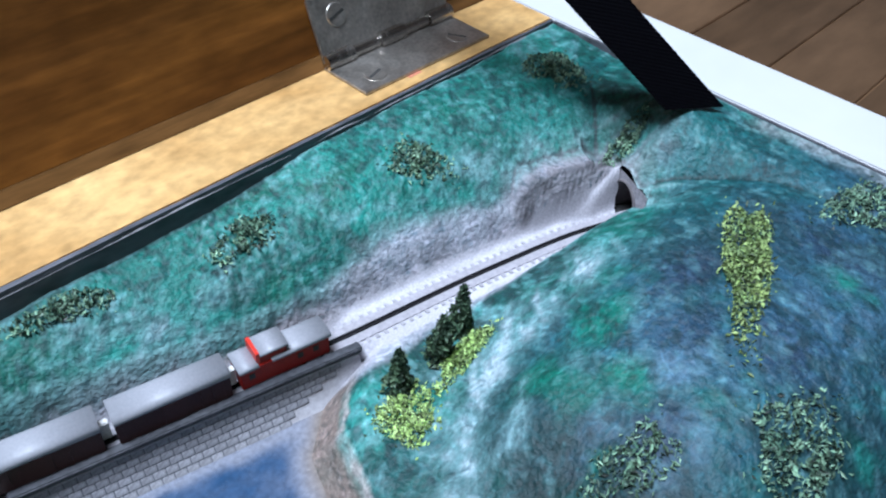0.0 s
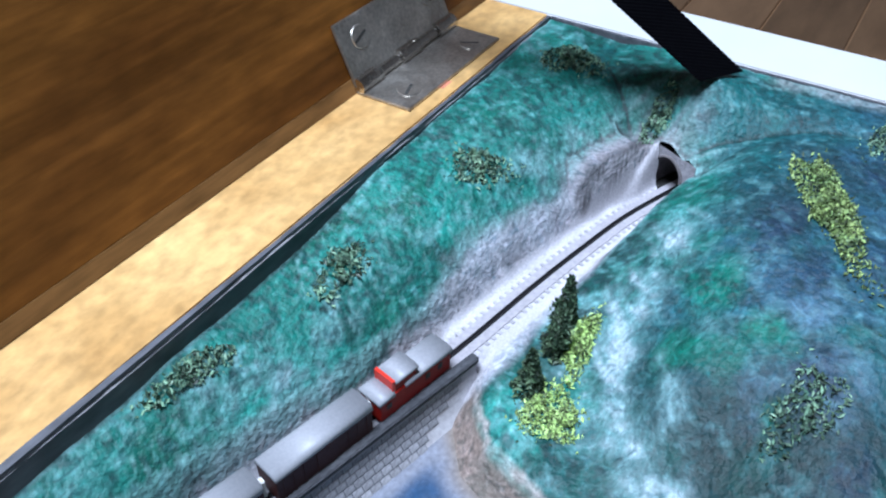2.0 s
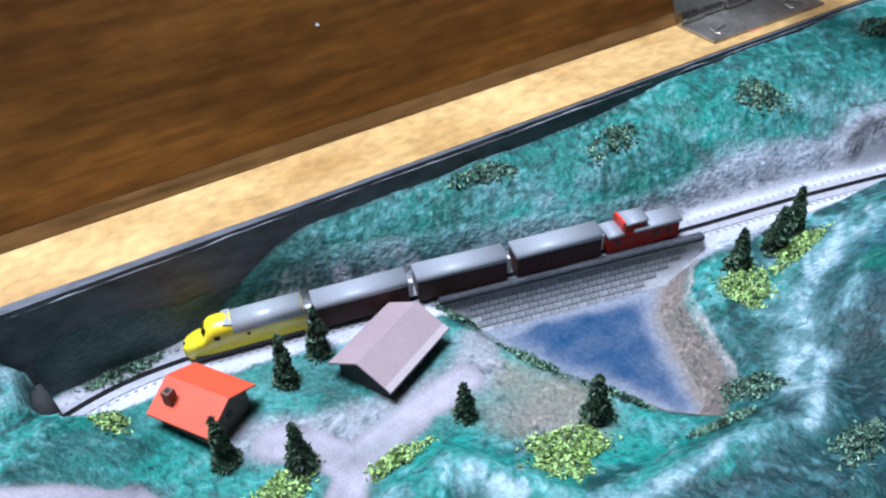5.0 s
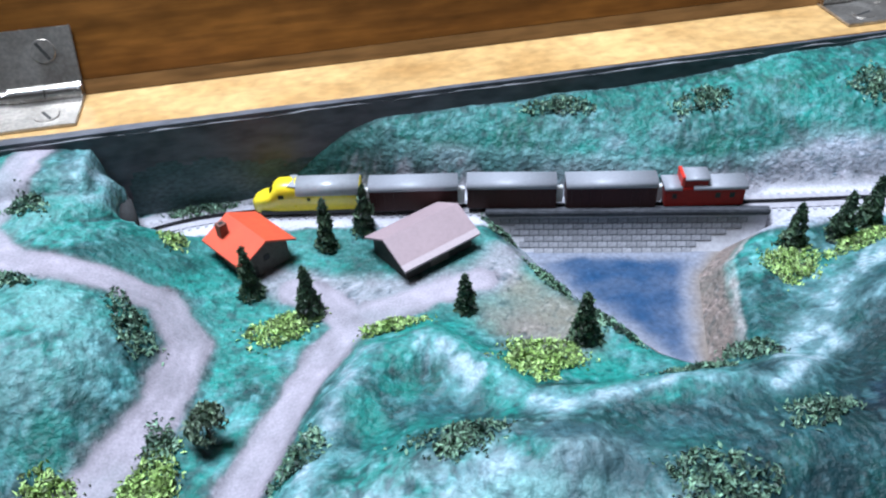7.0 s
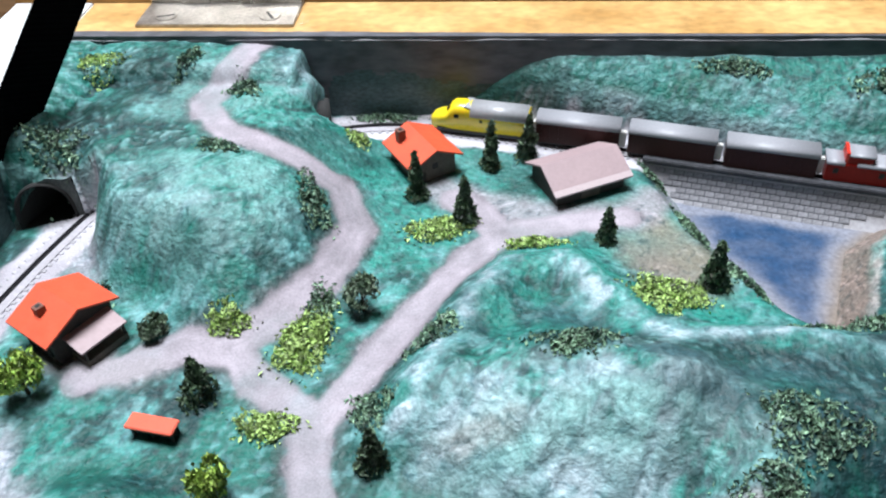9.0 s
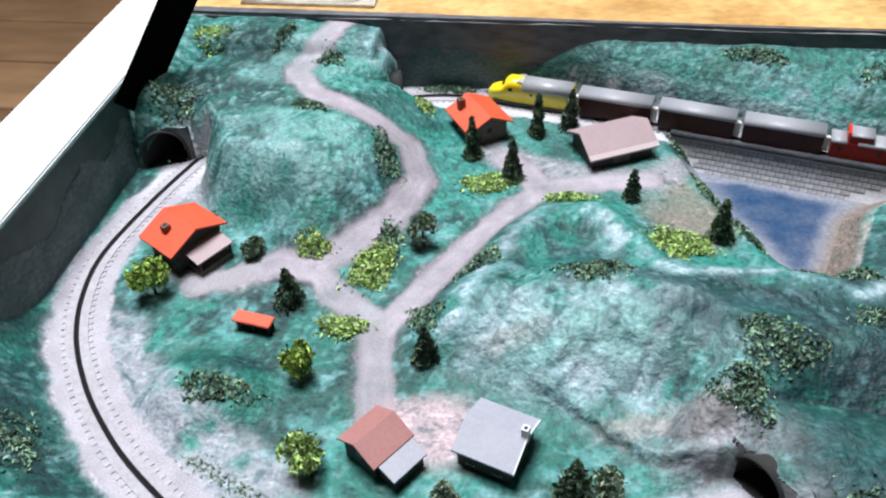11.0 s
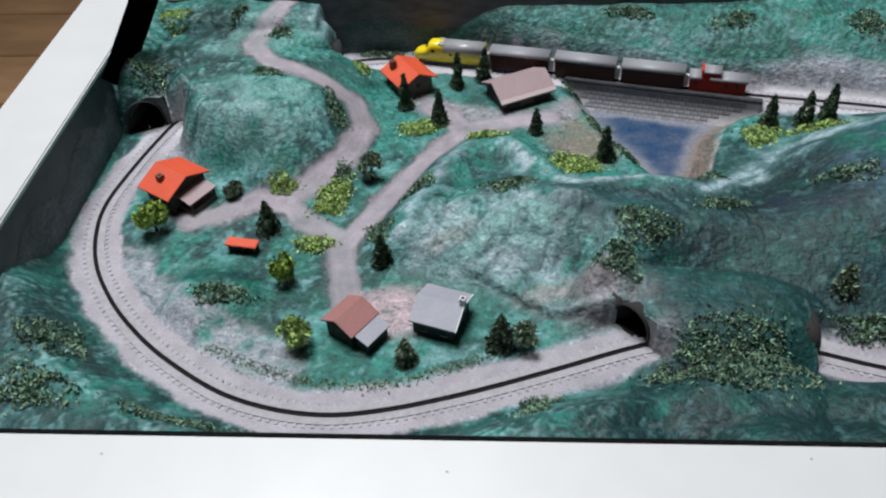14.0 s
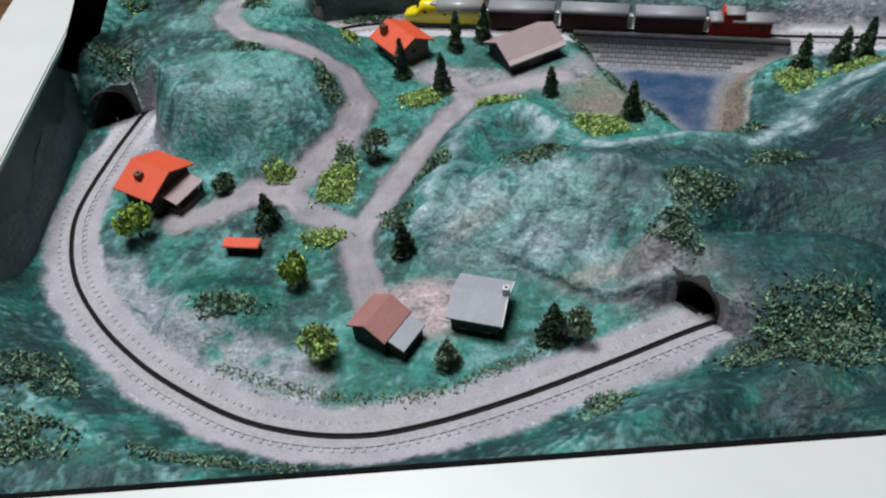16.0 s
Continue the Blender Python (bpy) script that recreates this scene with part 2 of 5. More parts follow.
ROAD_YARD = [(-82, -98), (-96, -90), (-104, -82), (-116, -80), (-128, -85), (-138, -90)]
CREST = [(-63, -102), (-56, -84), (-48, -66), (-38, -54), (-25, -51), (-17, -60), (-8, -74), (10, -80), (30, -81), (48, -80)]
ROAD_RED = [(-42, -36), (-48, -26), (-55, -20)]


def smooth(a, b, v):
    v = np.clip((v - a) / (b - a), 0, 1)
    return v * v * (3 - 2 * v)


def lattice(x, y, seed):
    """A random number from 0 to 1 for each whole x and y."""
    v = np.sin(x * 127.1 + y * 311.7 + seed * 74.7) * 43758.5453
    return v - np.floor(v)


def grain(x, y, size, seed=0, octaves=3):
    """Soft noise from -1 to 1 with features about size across."""
    out, amp, total = 0.0, 1.0, 0.0
    for k in range(octaves):
        u, v = x / size * 2**k + 13.7 * k, y / size * 2**k - 7.3 * k
        i, j = np.floor(u), np.floor(v)
        a, b = u - i, v - j
        a, b = a * a * (3 - 2 * a), b * b * (3 - 2 * b)
        s = seed + 17 * k
        low = lattice(i, j, s) * (1 - a) + lattice(i + 1, j, s) * a
        top = lattice(i, j + 1, s) * (1 - a) + lattice(i + 1, j + 1, s) * a
        out, total, amp = out + amp * (2 * (low * (1 - b) + top * b) - 1), total + amp, amp * 0.5
    return out / total


def to_line(x, y, line, capped=True):
    """Distance to a broken line; past its ends it is endless unless capped."""
    best = np.full(np.shape(x), 1e6)
    last = len(line) - 2
    for k in range(last + 1):
        (ax, ay), (bx, by) = line[k], line[k + 1]
        dx, dy = bx - ax, by - ay
        s = ((x - ax) * dx + (y - ay) * dy) / (dx * dx + dy * dy)
        d = np.hypot(x - ax - np.clip(s, 0, 1) * dx, y - ay - np.clip(s, 0, 1) * dy)
        if not capped:
            d = np.where((s < 0) & (k == 0) | (s > 1) & (k == last), 1e6, d)
        best = np.minimum(best, d)
    return best


def inside(x, y, ring):
    """How far a place lies inside a closed ring (minus: outside)."""
    odd = np.zeros(np.shape(x), bool)
    for (ax, ay), (bx, by) in zip(ring, ring[1:] + ring[:1]):
        if ay != by:
            odd ^= ((ay > y) != (by > y)) & (x < (bx - ax) * (y - ay) / (by - ay) + ax)
    d = to_line(x, y, ring + ring[:1])
    return np.where(odd, d, -d)


def bump(x, y, cx, cy, rx, ry, high, sharp=2.0):
    return high * np.exp(-(((x - cx) / rx) ** 2 + ((y - cy) / ry) ** 2) ** (sharp / 2))


def along_y(x, line):
    px, py = zip(*sorted(line))
    return np.interp(x, px, py)


def at_mouth(x, y, mouth):
    """How far a place lies into the hill from a tunnel mouth, and how far aside."""
    cx, cy, turn, _ = mouth
    c, s = math.cos(math.radians(turn)), math.sin(math.radians(turn))
    return (x - cx) * c + (y - cy) * s, -(x - cx) * s + (y - cy) * c


def open_track(x, y):
    d = np.minimum(np.minimum(to_line(x, y, TRACK_BACK, False), to_line(x, y, TRACK_LOOP, False)), to_line(x, y, TRACK_EAST, False))
    for mouth in MOUTHS:
        ahead, aside = at_mouth(x, y, mouth)
        d = np.where((ahead > 0) & (ahead < 34) & (np.abs(aside) < 24), 1e6, d)
    return d


def roads(x, y):
    """Distance to the middle of the nearest road, less half of its width."""
    return np.minimum.reduce([to_line(x, y, ROAD_UP) - 4.5, to_line(x, y, ROAD_MAIN) - 4.8, to_line(x, y, ROAD_YARD) - 4.6, to_line(x, y, ROAD_RED) - 5.0])


def past_rock_edge(x, y):
    """How far a place lies north of the undercut foot of the rock."""
    return y + 2.2 * grain(x, y, 9, 77) - np.interp(x, (-70, -63, -52, -41, -32, -20, -8, 6), (-101, -105, -111, -118, -123, -130, -135, -135.5))


def raw_height(x, y):
    """Hills and hollows alone, before the line and the pond are cut into them."""
    north = y - along_y(x, TRACK_BACK)
    room = np.minimum(30.0, 20.0 - along_y(x, TRACK_BACK))
    bank = (25.0 + 0.02 * np.clip(x, 0, 200) + 2.2 * grain(x, 0 * x, 26, 93, 3)) * np.tanh(1.35 * np.clip((north - 5) / room, 0, 2) ** 0.85) * smooth(-74, -22, x)
    bank = np.maximum(bank, 16 * smooth(5.5, 10, north) * smooth(128, 146, x) * smooth(176, 168, x))
    east = bump(x, y, 150, -85, 70, 50, 28, 4)
    east = np.maximum(east, (28 - 6 * smooth(-20, 20, y)) * smooth(150, 188, x) * smooth(-150, -120, y))
    middle = np.maximum.reduce([bump(x, y, 15, -99, 36, 21, 12.5, 3) + bump(x, y, 72, -108, 35, 27, 13) + bump(x, y, 84, -66, 14, 10, 5), bump(x, y, 38, -138, 32, 20, 15, 4),
                                bump(x, y, 42, -172, 22, 21, 13, 4), bump(x, y, 78, -176, 40, 16, 12, 4)])
    rock = bump(x, y, -27, -98, 30, 20, 14.0, 4) + bump(x, y, -13, -125, 13, 6, 2.0) + bump(x, y, 6, -126, 8, 7, 4.0) + bump(x, y, -33, -71, 15, 12, 5.5)
    west = np.maximum(bump(x, y, -118, 12, 22, 24, 21, 6), bump(x, y, -140, -18, 54, 58, 21, 5))
    west = np.maximum(west, 26 * smooth(-150, -176, x) * smooth(-42, -35, y))
    west = np.maximum(west, 24.5 * smooth(-100.5, -106, x) * smooth(-6, 12, y))
    west = west + bump(x, y, -105, -50, 20, 20, 5) + bump(x, y, -150, 20, 40, 14, 3)
    # a sheer drop to the line under the back wall, and an open foot before the western tunnel
    west = west * (1 - smooth(-101.5, -99.0, x + 0.8 * grain(x, y, 9, 91)) * smooth(6, 12, y))
    foot = x + 163 + 0.5 * (33 + y)
    west = west * smooth(9, 30, np.hypot((x + 141) * 0.85, y + 74))
    west = west * (1 - smooth(18, -1, foot) * smooth(-28, -38, y) * smooth(-75, -60, y))
    d = to_line(x, y, TRACK_LOOP)
    out = np.hypot((x + 80) * 0.9, y + 95) - 66
    rim = 17 * smooth(8, 26, d) * smooth(4, 18, out) * smooth(-88, -120, y) * smooth(40, -10, x)
    front = 13 * smooth(-176, -194, y)
    crest = 7.0 * np.exp(-(to_line(x, y, CREST) / 8.0) ** 2)
    s = past_rock_edge(x, y)
    ledge = (1.2 + 2.6 * smooth(-44, -14, x)) * smooth(-0.3, 1.2, s) * np.exp(-np.maximum(s, 0) / 12) * smooth(-68, -60, x) * smooth(12, 7, x)
    knoll = ledge + crest + bump(x, y, -121, -128, 15, 11, 5.5, 4) + bump(x, y, 178, -37, 14, 10, 5.5)
    return np.maximum(bank, east) + middle + rock + west + np.maximum(rim, front) + knoll


def height(x, y):
    x, y = np.asarray(x, float), np.asarray(y, float)
    z = raw_height(x, y)
    rough = smooth(1.0, 9.0, z) * smooth(0.0, 5.0, roads(x, y))
    # smoother plaster on the eastern heights and the eastern half of the bank
    rough = rough * (1 - 0.5 * smooth(3, 9, y - along_y(x, TRACK_BACK)) * smooth(-76, -60, x) * smooth(62, 56, x))
    rough = rough * (1 - 0.5 * np.maximum(smooth(60, 100, x), smooth(20, 60, x - 0.3 * (y + 90))))
    stony = np.maximum.reduce([bump(x, y, -25, -106, 32, 18, 1.3, 4), bump(x, y, 150, -20, 18, 8, 0.5), bump(x, y, -135, -35, 40, 40, 0.3), bump(x, y, 60, 12, 110, 12, 0.18)])
    # rounded lobes with sharp creases between them, as crumpled plaster cloth sets
    lobes = np.abs(grain(x * 0.8 + 5 * grain(x, y, 20, 5), y * 1.2 + 5 * grain(x, y, 17, 9), 13, 3, 3))
    folds = np.abs(grain(x * 1.2 + 3 * grain(x, y, 11, 15), y * 0.8 - 3 * grain(x, y, 13, 19), 6.5, 13, 3))
    z = z + rough * (1.6 * grain(x, y, 24, 1) + (0.8 + 1.5 * stony) * (lobes - 0.3) + (0.8 + 1.6 * stony) * (folds - 0.3)) + 0.22 * grain(x, y, 4, 2)
    u, v = x * 0.8 + y * 0.6 + 9 * grain(x, y, 30, 83), y * 0.8 - x * 0.6 + 9 * grain(x, y, 26, 85)
    z = z + rough * (0.55 + 0.5 * stony) * (np.abs(grain(u * 0.6, v * 1.1, 4.2, 81, 3)) - 0.3) * 1.3 * smooth(-0.35, 0.35, grain(x, y, 14, 87))
    # the hill dips to the lip of each tunnel mouth, and a clear apron lies before it
    for mouth, lip in zip(MOUTHS, LIPS):
        ahead, aside = at_mouth(x, y, mouth)
        top = lip - 0.035 * aside * aside + 1.3 * np.maximum(ahead, 0)
        near = smooth(mouth[3] + 9, mouth[3] - 4, np.abs(aside)) * smooth(16, 2, ahead) * (ahead > -8)
        z = z + (np.minimum(z, top) - z) * near
    ahead, aside = at_mouth(x, y, MOUTHS[0])
    z = np.where((ahead < 0.1) & (ahead > -34) & (aside < 0), z * np.maximum(smooth(6.5, 14, -aside), smooth(-16, -34, ahead)), z)
    ahead, aside = at_mouth(x, y, MOUTHS[2])
    z = np.where((ahead < 0.1) & (ahead > -34) & (aside < 0), z * np.maximum(smooth(9, 15, -aside), smooth(-14, -34, ahead)), z)
    z = np.where((ahead < 0.1) & (ahead > -9) & (aside > -7) & (aside < 13), 0.0, z)
    ahead, aside = at_mouth(x, y, MOUTHS[3])
    z = np.where((ahead < 0.1) & (ahead > -26) & (aside > 0), z * np.maximum.reduce([smooth(6.5, 12, aside), smooth(-12, -26, ahead), smooth(0.0, 1.0, past_rock_edge(x, y))]), z)
    d = open_track(x, y) + 0.8 * bump(x, y, 165, -33, 14, 14, 1.0, 4)
    steep = smooth(128, 142, x) * smooth(-32, -24, y + 0.4 * (x - 147))
    z = np.where(d < 40, z * smooth(5.2, 10.5 - 3.0 * steep, d + 0.8 * grain(x, y, 7, 8)), z)
    z = np.where((x < -164) & (y < -36) & (y > -98), z * smooth(-100, -112, y), z)
    depth = inside(x, y, SHORE)
    low = smooth(-6, 9, depth)
    z = np.where(depth > -6, z * (1 - low) - 11.5 * low, z)
    # dead flat ground along the top of the wall
    wall = (y - (0.0 - 0.2385 * (x - 0.3)))
    return np.where((x > -4) & (x < 84) & (wall > 0.1) & (wall < 7), 0.1 * grain(x, y, 5, 2), z)

# ---- mesh helpers: all shapes are given in millimetres ----
def mesh_of(name, bm, mat, smooth_faces=False):
    bmesh.ops.recalc_face_normals(bm, faces=bm.faces)
    bmesh.ops.scale(bm, vec=(0.001,) * 3, verts=bm.verts)
    data = bpy.data.meshes.new(name)
    bm.to_mesh(data)
    bm.free()
    data.materials.append(mat)
    if smooth_faces:
        data.polygons.foreach_set("use_smooth", [True] * len(data.polygons))
    return data


def part(name, bm, mat, parent=None, label="", smooth_faces=False):
    ob = new(name, mesh_of(name, bm, mat, smooth_faces))
    if parent:
        ob.parent = parent
    return tagged(ob, label)


def thing(name, m, label, category, group="", kind=""):
    ob = new(name)
    ob.empty_display_size = 0.005
    ob.matrix_world = m
    return tagged(ob, label, category, group, kind)


def lie(x, y):
    """Height of the land at a place, from its grid."""
    u, v = min(max((x - X0) / STEP, 0), GX.shape[1] - 1.001), min(max((y - Y0) / STEP, 0), GX.shape[0] - 1.001)
    i, j = int(u), int(v)
    a, b = u - i, v - j
    return float((GZ[j, i] * (1 - a) + GZ[j, i + 1] * a) * (1 - b) + (GZ[j + 1, i] * (1 - a) + GZ[j + 1, i + 1] * a) * b)


def at(x, y, z=None, turn=0.0, tilt=0.0):
    z = lie(x, y) if z is None else z
    return pose(x / 1000, y / 1000, z / 1000, tilt, 0, turn)


def box(bm, x0, x1, y0, y1, z0, z1, bevel=0.0, m=None):
    made = bmesh.ops.create_cube(bm, size=1.0)["verts"]
    for v in made:
        v.co = Vector(((x0 + x1) / 2 + v.co.x * (x1 - x0), (y0 + y1) / 2 + v.co.y * (y1 - y0), (z0 + z1) / 2 + v.co.z * (z1 - z0)))
    if bevel:
        edges = list({e for v in made for e in v.link_edges})
        made = bmesh.ops.bevel(bm, geom=edges, offset=bevel, segments=2, affect="EDGES", clamp_overlap=True)["verts"]
    if m:
        bmesh.ops.transform(bm, matrix=m, verts=made)
    return bm


def boxed(*args, **kw):
    return box(bmesh.new(), *args, **kw)


def rod(bm, a, b, r0, r1=None, sides=12):
    a, b = Vector(a), Vector(b)
    r1 = r0 if r1 is None else r1
    made = bmesh.ops.create_cone(bm, cap_ends=True, segments=sides, radius1=r0, radius2=max(r1, 0.01), depth=(b - a).length)["verts"]
    m = Matrix.Translation((a + b) / 2) @ (b - a).to_track_quat("Z", "Y").to_matrix().to_4x4()
    bmesh.ops.transform(bm, matrix=m, verts=made)
    return bm


def prism(bm, outline, axis_from, axis_to, place):
    """A closed outline of 2D points swept between two positions; place(u, v, w) gives the 3D point."""
    ends = [[bm.verts.new(place(u, v, w)) for u, v in outline] for w in (axis_from, axis_to)]
    n = len(outline)
    for k in range(n):
        bm.faces.new((ends[0][k], ends[0][(k + 1) % n], ends[1][(k + 1) % n], ends[1][k]))
    bm.faces.new(ends[0][::-1]), bm.faces.new(ends[1])
    return bm


def strip(bm, line, half, z, thick=0.0):
    """A ribbon along a broken line."""
    left, right = [], []
    for k, (x, y) in enumerate(line):
        ax, ay = line[max(k - 1, 0)]
        bx, by = line[min(k + 1, len(line) - 1)]
        d = Vector((bx - ax, by - ay)).normalized()
        left.append((x - d.y * half, y + d.x * half)), right.append((x + d.y * half, y - d.x * half))
    rows = [[bm.verts.new((px, py, zz)) for px, py in side] for side, zz in ((left, z), (right, z), (right, z - thick), (left, z - thick))]
    for a, b in ((0, 1), (1, 2), (3, 0)) if thick else ((0, 1),):
        for k in range(len(line) - 1):
            bm.faces.new((rows[a][k], rows[a][k + 1], rows[b][k + 1], rows[b][k]))
    return bm


def curve_points(line, step):
    """Points evenly spaced along a smooth line through the given ones, each with its heading in degrees."""
    pts = [Vector(p) for p in line]
    fine = []
    for k in range(len(pts) - 1):
        p0, p1, p2, p3 = pts[max(k - 1, 0)], pts[k], pts[k + 1], pts[min(k + 2, len(pts) - 1)]
        for s in range(16):
            u = s / 16
            fine.append(0.5 * (2 * p1 + (p2 - p0) * u + (2 * p0 - 5 * p1 + 4 * p2 - p3) * u * u + (3 * p1 - p0 - 3 * p2 + p3) * u**3))
    fine.append(pts[-1])
    out, left = [], 0.0
    for a, b in zip(fine, fine[1:]):
        d = (b - a).length
        while left <= d:
            p = a.lerp(b, left / d)
            out.append((p.x, p.y, math.degrees(math.atan2(b.y - a.y, b.x - a.x))))
            left += step
        left -= d
    return out


def flakes(rng, places, size, up=0.35):
    """Small folded leaves at the given places."""
    verts, faces = [], []
    for p in places:
        q = Euler((rng.uniform(-1, 1) * math.pi * up, rng.uniform(-1, 1) * math.pi * up, rng.uniform(0, 6.3))).to_matrix()
        s = size * rng.uniform(0.6, 1.35)
        w = s * rng.uniform(0.28, 0.5)
        k = len(verts)
        for c in ((-s / 2, 0, 0), (0, -w / 2, s * 0.12), (s / 2, 0, 0), (0, w / 2, s * 0.12)):
            verts.append((Vector(p) + q @ Vector(c)) / 1000)
        faces += [(k, k + 1, k + 2), (k, k + 2, k + 3)]
    return verts, faces


def leafy(name, rng, places, size, mat, parent=None, up=0.35):
    data = bpy.data.meshes.new(name)
    verts, faces = flakes(rng, places, size, up)
    data.from_pydata([tuple(v) for v in verts], [], faces)
    data.materials.append(mat)
    ob = new(name, data)
    ob.parent = parent
    return ob

# ---- the painted land, one grid shared out among ground, road, track bed and pond ----
STEP = 0.6
gx, gy = np.arange(X0, X1 + STEP, STEP), np.arange(Y0, Y1 + STEP, STEP)
GX, GY = np.meshgrid(np.minimum(gx, X1), np.minimum(gy, Y1))
GZ = height(GX, GY)
# the edge of the hill over each tunnel mouth lies true on the mouth's face
ON_FACE = np.zeros(GX.shape, bool)
for mouth in MOUTHS:
    ahead, aside = at_mouth(GX, GY, mouth)
    near = (np.abs(ahead) < 0.34) & (np.abs(aside) < mouth[3] + 1)
    c, s = math.cos(radians(mouth[2])), math.sin(radians(mouth[2]))
    shift = np.where(near, 0.02 - ahead, 0.0)
    GX, GY = GX + shift * c, GY + shift * s
    GZ = np.where(near, height(GX + 0.4 * c, GY + 0.4 * s), GZ)
    ON_FACE |= near
GZ = np.minimum(GZ, RIM - 0.6 + 6 * smooth(X1 - 4, X1 - 20, GX) * smooth(Y1 - 5, Y1 - 25, GY))
LINE_D, ROAD_D, POND_D = open_track(GX, GY), roads(GX, GY), inside(GX, GY, SHORE)


def paint_land():
    """Pigments as brushed on: base greens, dry-brushed crests, washes of grey and lilac, sand, road; also shade in the
    folds.
    """
    def over(colour, amount):
        a = np.clip(amount, 0, 1)[..., None]
        land[:] = land * (1 - a) + np.array(colour) * a

    # brush marks run over the steep bank, not down it
    NY = GY + 1.0 * raw_height(GX, GY) * smooth(3, 10, GY - along_y(GX, TRACK_BACK)) * smooth(-76, -60, GX)
    n1, n2, n3, n4 = (grain(GX, NY, s, k, 4) for s, k in ((38, 21), (16, 22), (7, 23), (3.2, 24)))
    swirl = grain(GX + 5 * n2, NY * 1.6 + 5 * n1, 12, 27, 4)
    land = np.empty((*GX.shape, 3))
    soft1, soft2 = grain(GX + 6 * n1, NY + 6 * n2, 46, 41, 3), grain(GX - 5 * n2, NY + 5 * n1, 22, 43, 3)
    fibre = grain(GX * 0.35 + NY * 0.25 + 2 * n2, NY * 1.1 - GX * 0.9 + 3 * n2, 3.4, 61, 3)
    wx, wy = GX + 5 * n2 + 2.5 * n3, GY + 5 * soft2 + 2.5 * n4

    def spot(cx, cy, rx, ry, amount=1.0):
        """A ragged dab of paint."""
        return amount * smooth(1.25, 0.35, np.hypot((wx - cx) / rx, (wy - cy) / ry))

    land[:] = (0.012, 0.112, 0.088)
    over((0.022, 0.185, 0.150), smooth(-0.2, 0.25, soft1 + 0.5 * swirl))
    over((0.005, 0.044, 0.038), smooth(0.0, 0.35, soft2 - 0.3 * soft1 + 0.25 * n3) * 0.85)
    over((0.004, 0.030, 0.030), smooth(0.15, 0.4, n2 + 0.4 * n3 - 0.3 * swirl) * 0.75)
    over((0.085, 0.250, 0.240), smooth(0.12, 0.42, swirl + 0.4 * n3) * 0.6)
    over((0.24, 0.34, 0.36), smooth(0.2, 0.5, 0.6 * fibre + 0.6 * swirl + 0.25 * n4) * 0.35)
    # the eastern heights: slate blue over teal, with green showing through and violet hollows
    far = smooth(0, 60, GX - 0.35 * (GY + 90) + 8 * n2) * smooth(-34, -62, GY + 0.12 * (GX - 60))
    over((0.010, 0.060, 0.062), far * smooth(-0.9, -0.1, n2 + 0.5 * n3) * 0.95)
    over((0.026, 0.072, 0.120), far * smooth(72, 112, GX + 6 * n2) * smooth(-0.6, 0.1, n2 + 0.5 * n3) * 0.9)
    over((0.004, 0.022, 0.026), far * smooth(-0.1, 0.3, soft2 + 0.5 * n3) * 0.7)
    over((0.006, 0.075, 0.060), far * smooth(0.0, 0.35, swirl - 0.3 * soft1) * smooth(85, 55, GX) * 0.8)
    heights = np.maximum(far, smooth(140, 165, GX) * smooth(-60, -40, GY))
    over((0.010, 0.085, 0.092), np.maximum.reduce([spot(182, -45, 22, 20), spot(186, -70, 16, 16, 0.7), spot(183, -8, 18, 14, 0.8), spot(160, -2, 16, 10, 0.6), spot(158, -58, 14, 8, 0.8)]) * 0.85)
    over((0.005, 0.040, 0.052), np.maximum.reduce([spot(186, -4, 12, 10), spot(170, -52, 14, 5), spot(190, -58, 8, 10), spot(148, -58, 10, 6)]) * 0.6)
    over((0.004, 0.125, 0.082), np.maximum.reduce([spot(111, -64, 11, 8), spot(101, -77, 7, 7), spot(90, -60, 6, 5, 0.9), spot(120, -56, 8, 4, 0.7), spot(27, -120, 8, 9, 0.7), spot(36, -133, 7, 5, 0.7),
                                                    spot(60, -118, 8, 6, 0.5)]) * 0.85)
    over((0.075, 0.130, 0.190), np.maximum.reduce([spot(109, -84, 9, 6), spot(92, -92, 9, 7), spot(84, -80, 8, 6), spot(150, -100, 14, 10, 0.7)]) * smooth(-0.5, 0.3, n3 + 0.5 * fibre) * 0.75)
    over((0.014, 0.030, 0.062), np.maximum.reduce([spot(126, -97, 12, 8), spot(131, -68, 11, 6), spot(92, -88, 8, 5), spot(62, -93, 10, 7), spot(76, -99, 8, 6), spot(165, -92, 9, 12), spot(119, -80, 9, 5, 0.8)]) * 0.8)
    over((0.004, 0.018, 0.024), np.maximum.reduce([spot(52, -97, 12, 8), spot(28, -142, 10, 6), spot(48, -81, 10, 4), spot(23, -90, 12, 5), spot(40, -112, 9, 7)]) * 0.75)
    over((0.08, 0.17, 0.20), heights * smooth(0.15, 0.5, fibre + 0.5 * n3) * (0.12 + 0.18 * smooth(80, 105, GX)))
    edge = np.maximum(smooth(-165, -180, GY), smooth(-150, -168, GX) * smooth(-108, -122, GY))
    over((0.006, 0.040, 0.040), edge * smooth(-0.6, 0.2, n2 + 0.4 * n3) * 0.85)
    over((0.16, 0.21, 0.21), edge * smooth(0.3, 0.6, fibre + 0.4 * n4) * 0.35)
    over((0.30, 0.30, 0.31), smooth(194, 201, GX + 2 * n3) * smooth(-45, -55, GY) * (0.6 + 0.5 * n2))
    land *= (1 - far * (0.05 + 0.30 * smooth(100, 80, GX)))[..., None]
    land *= np.array((0.90, 1.0, 1.0))
    slope = smooth(6, 14, GY - along_y(GX, TRACK_BACK)) * smooth(-40, -20, GX)
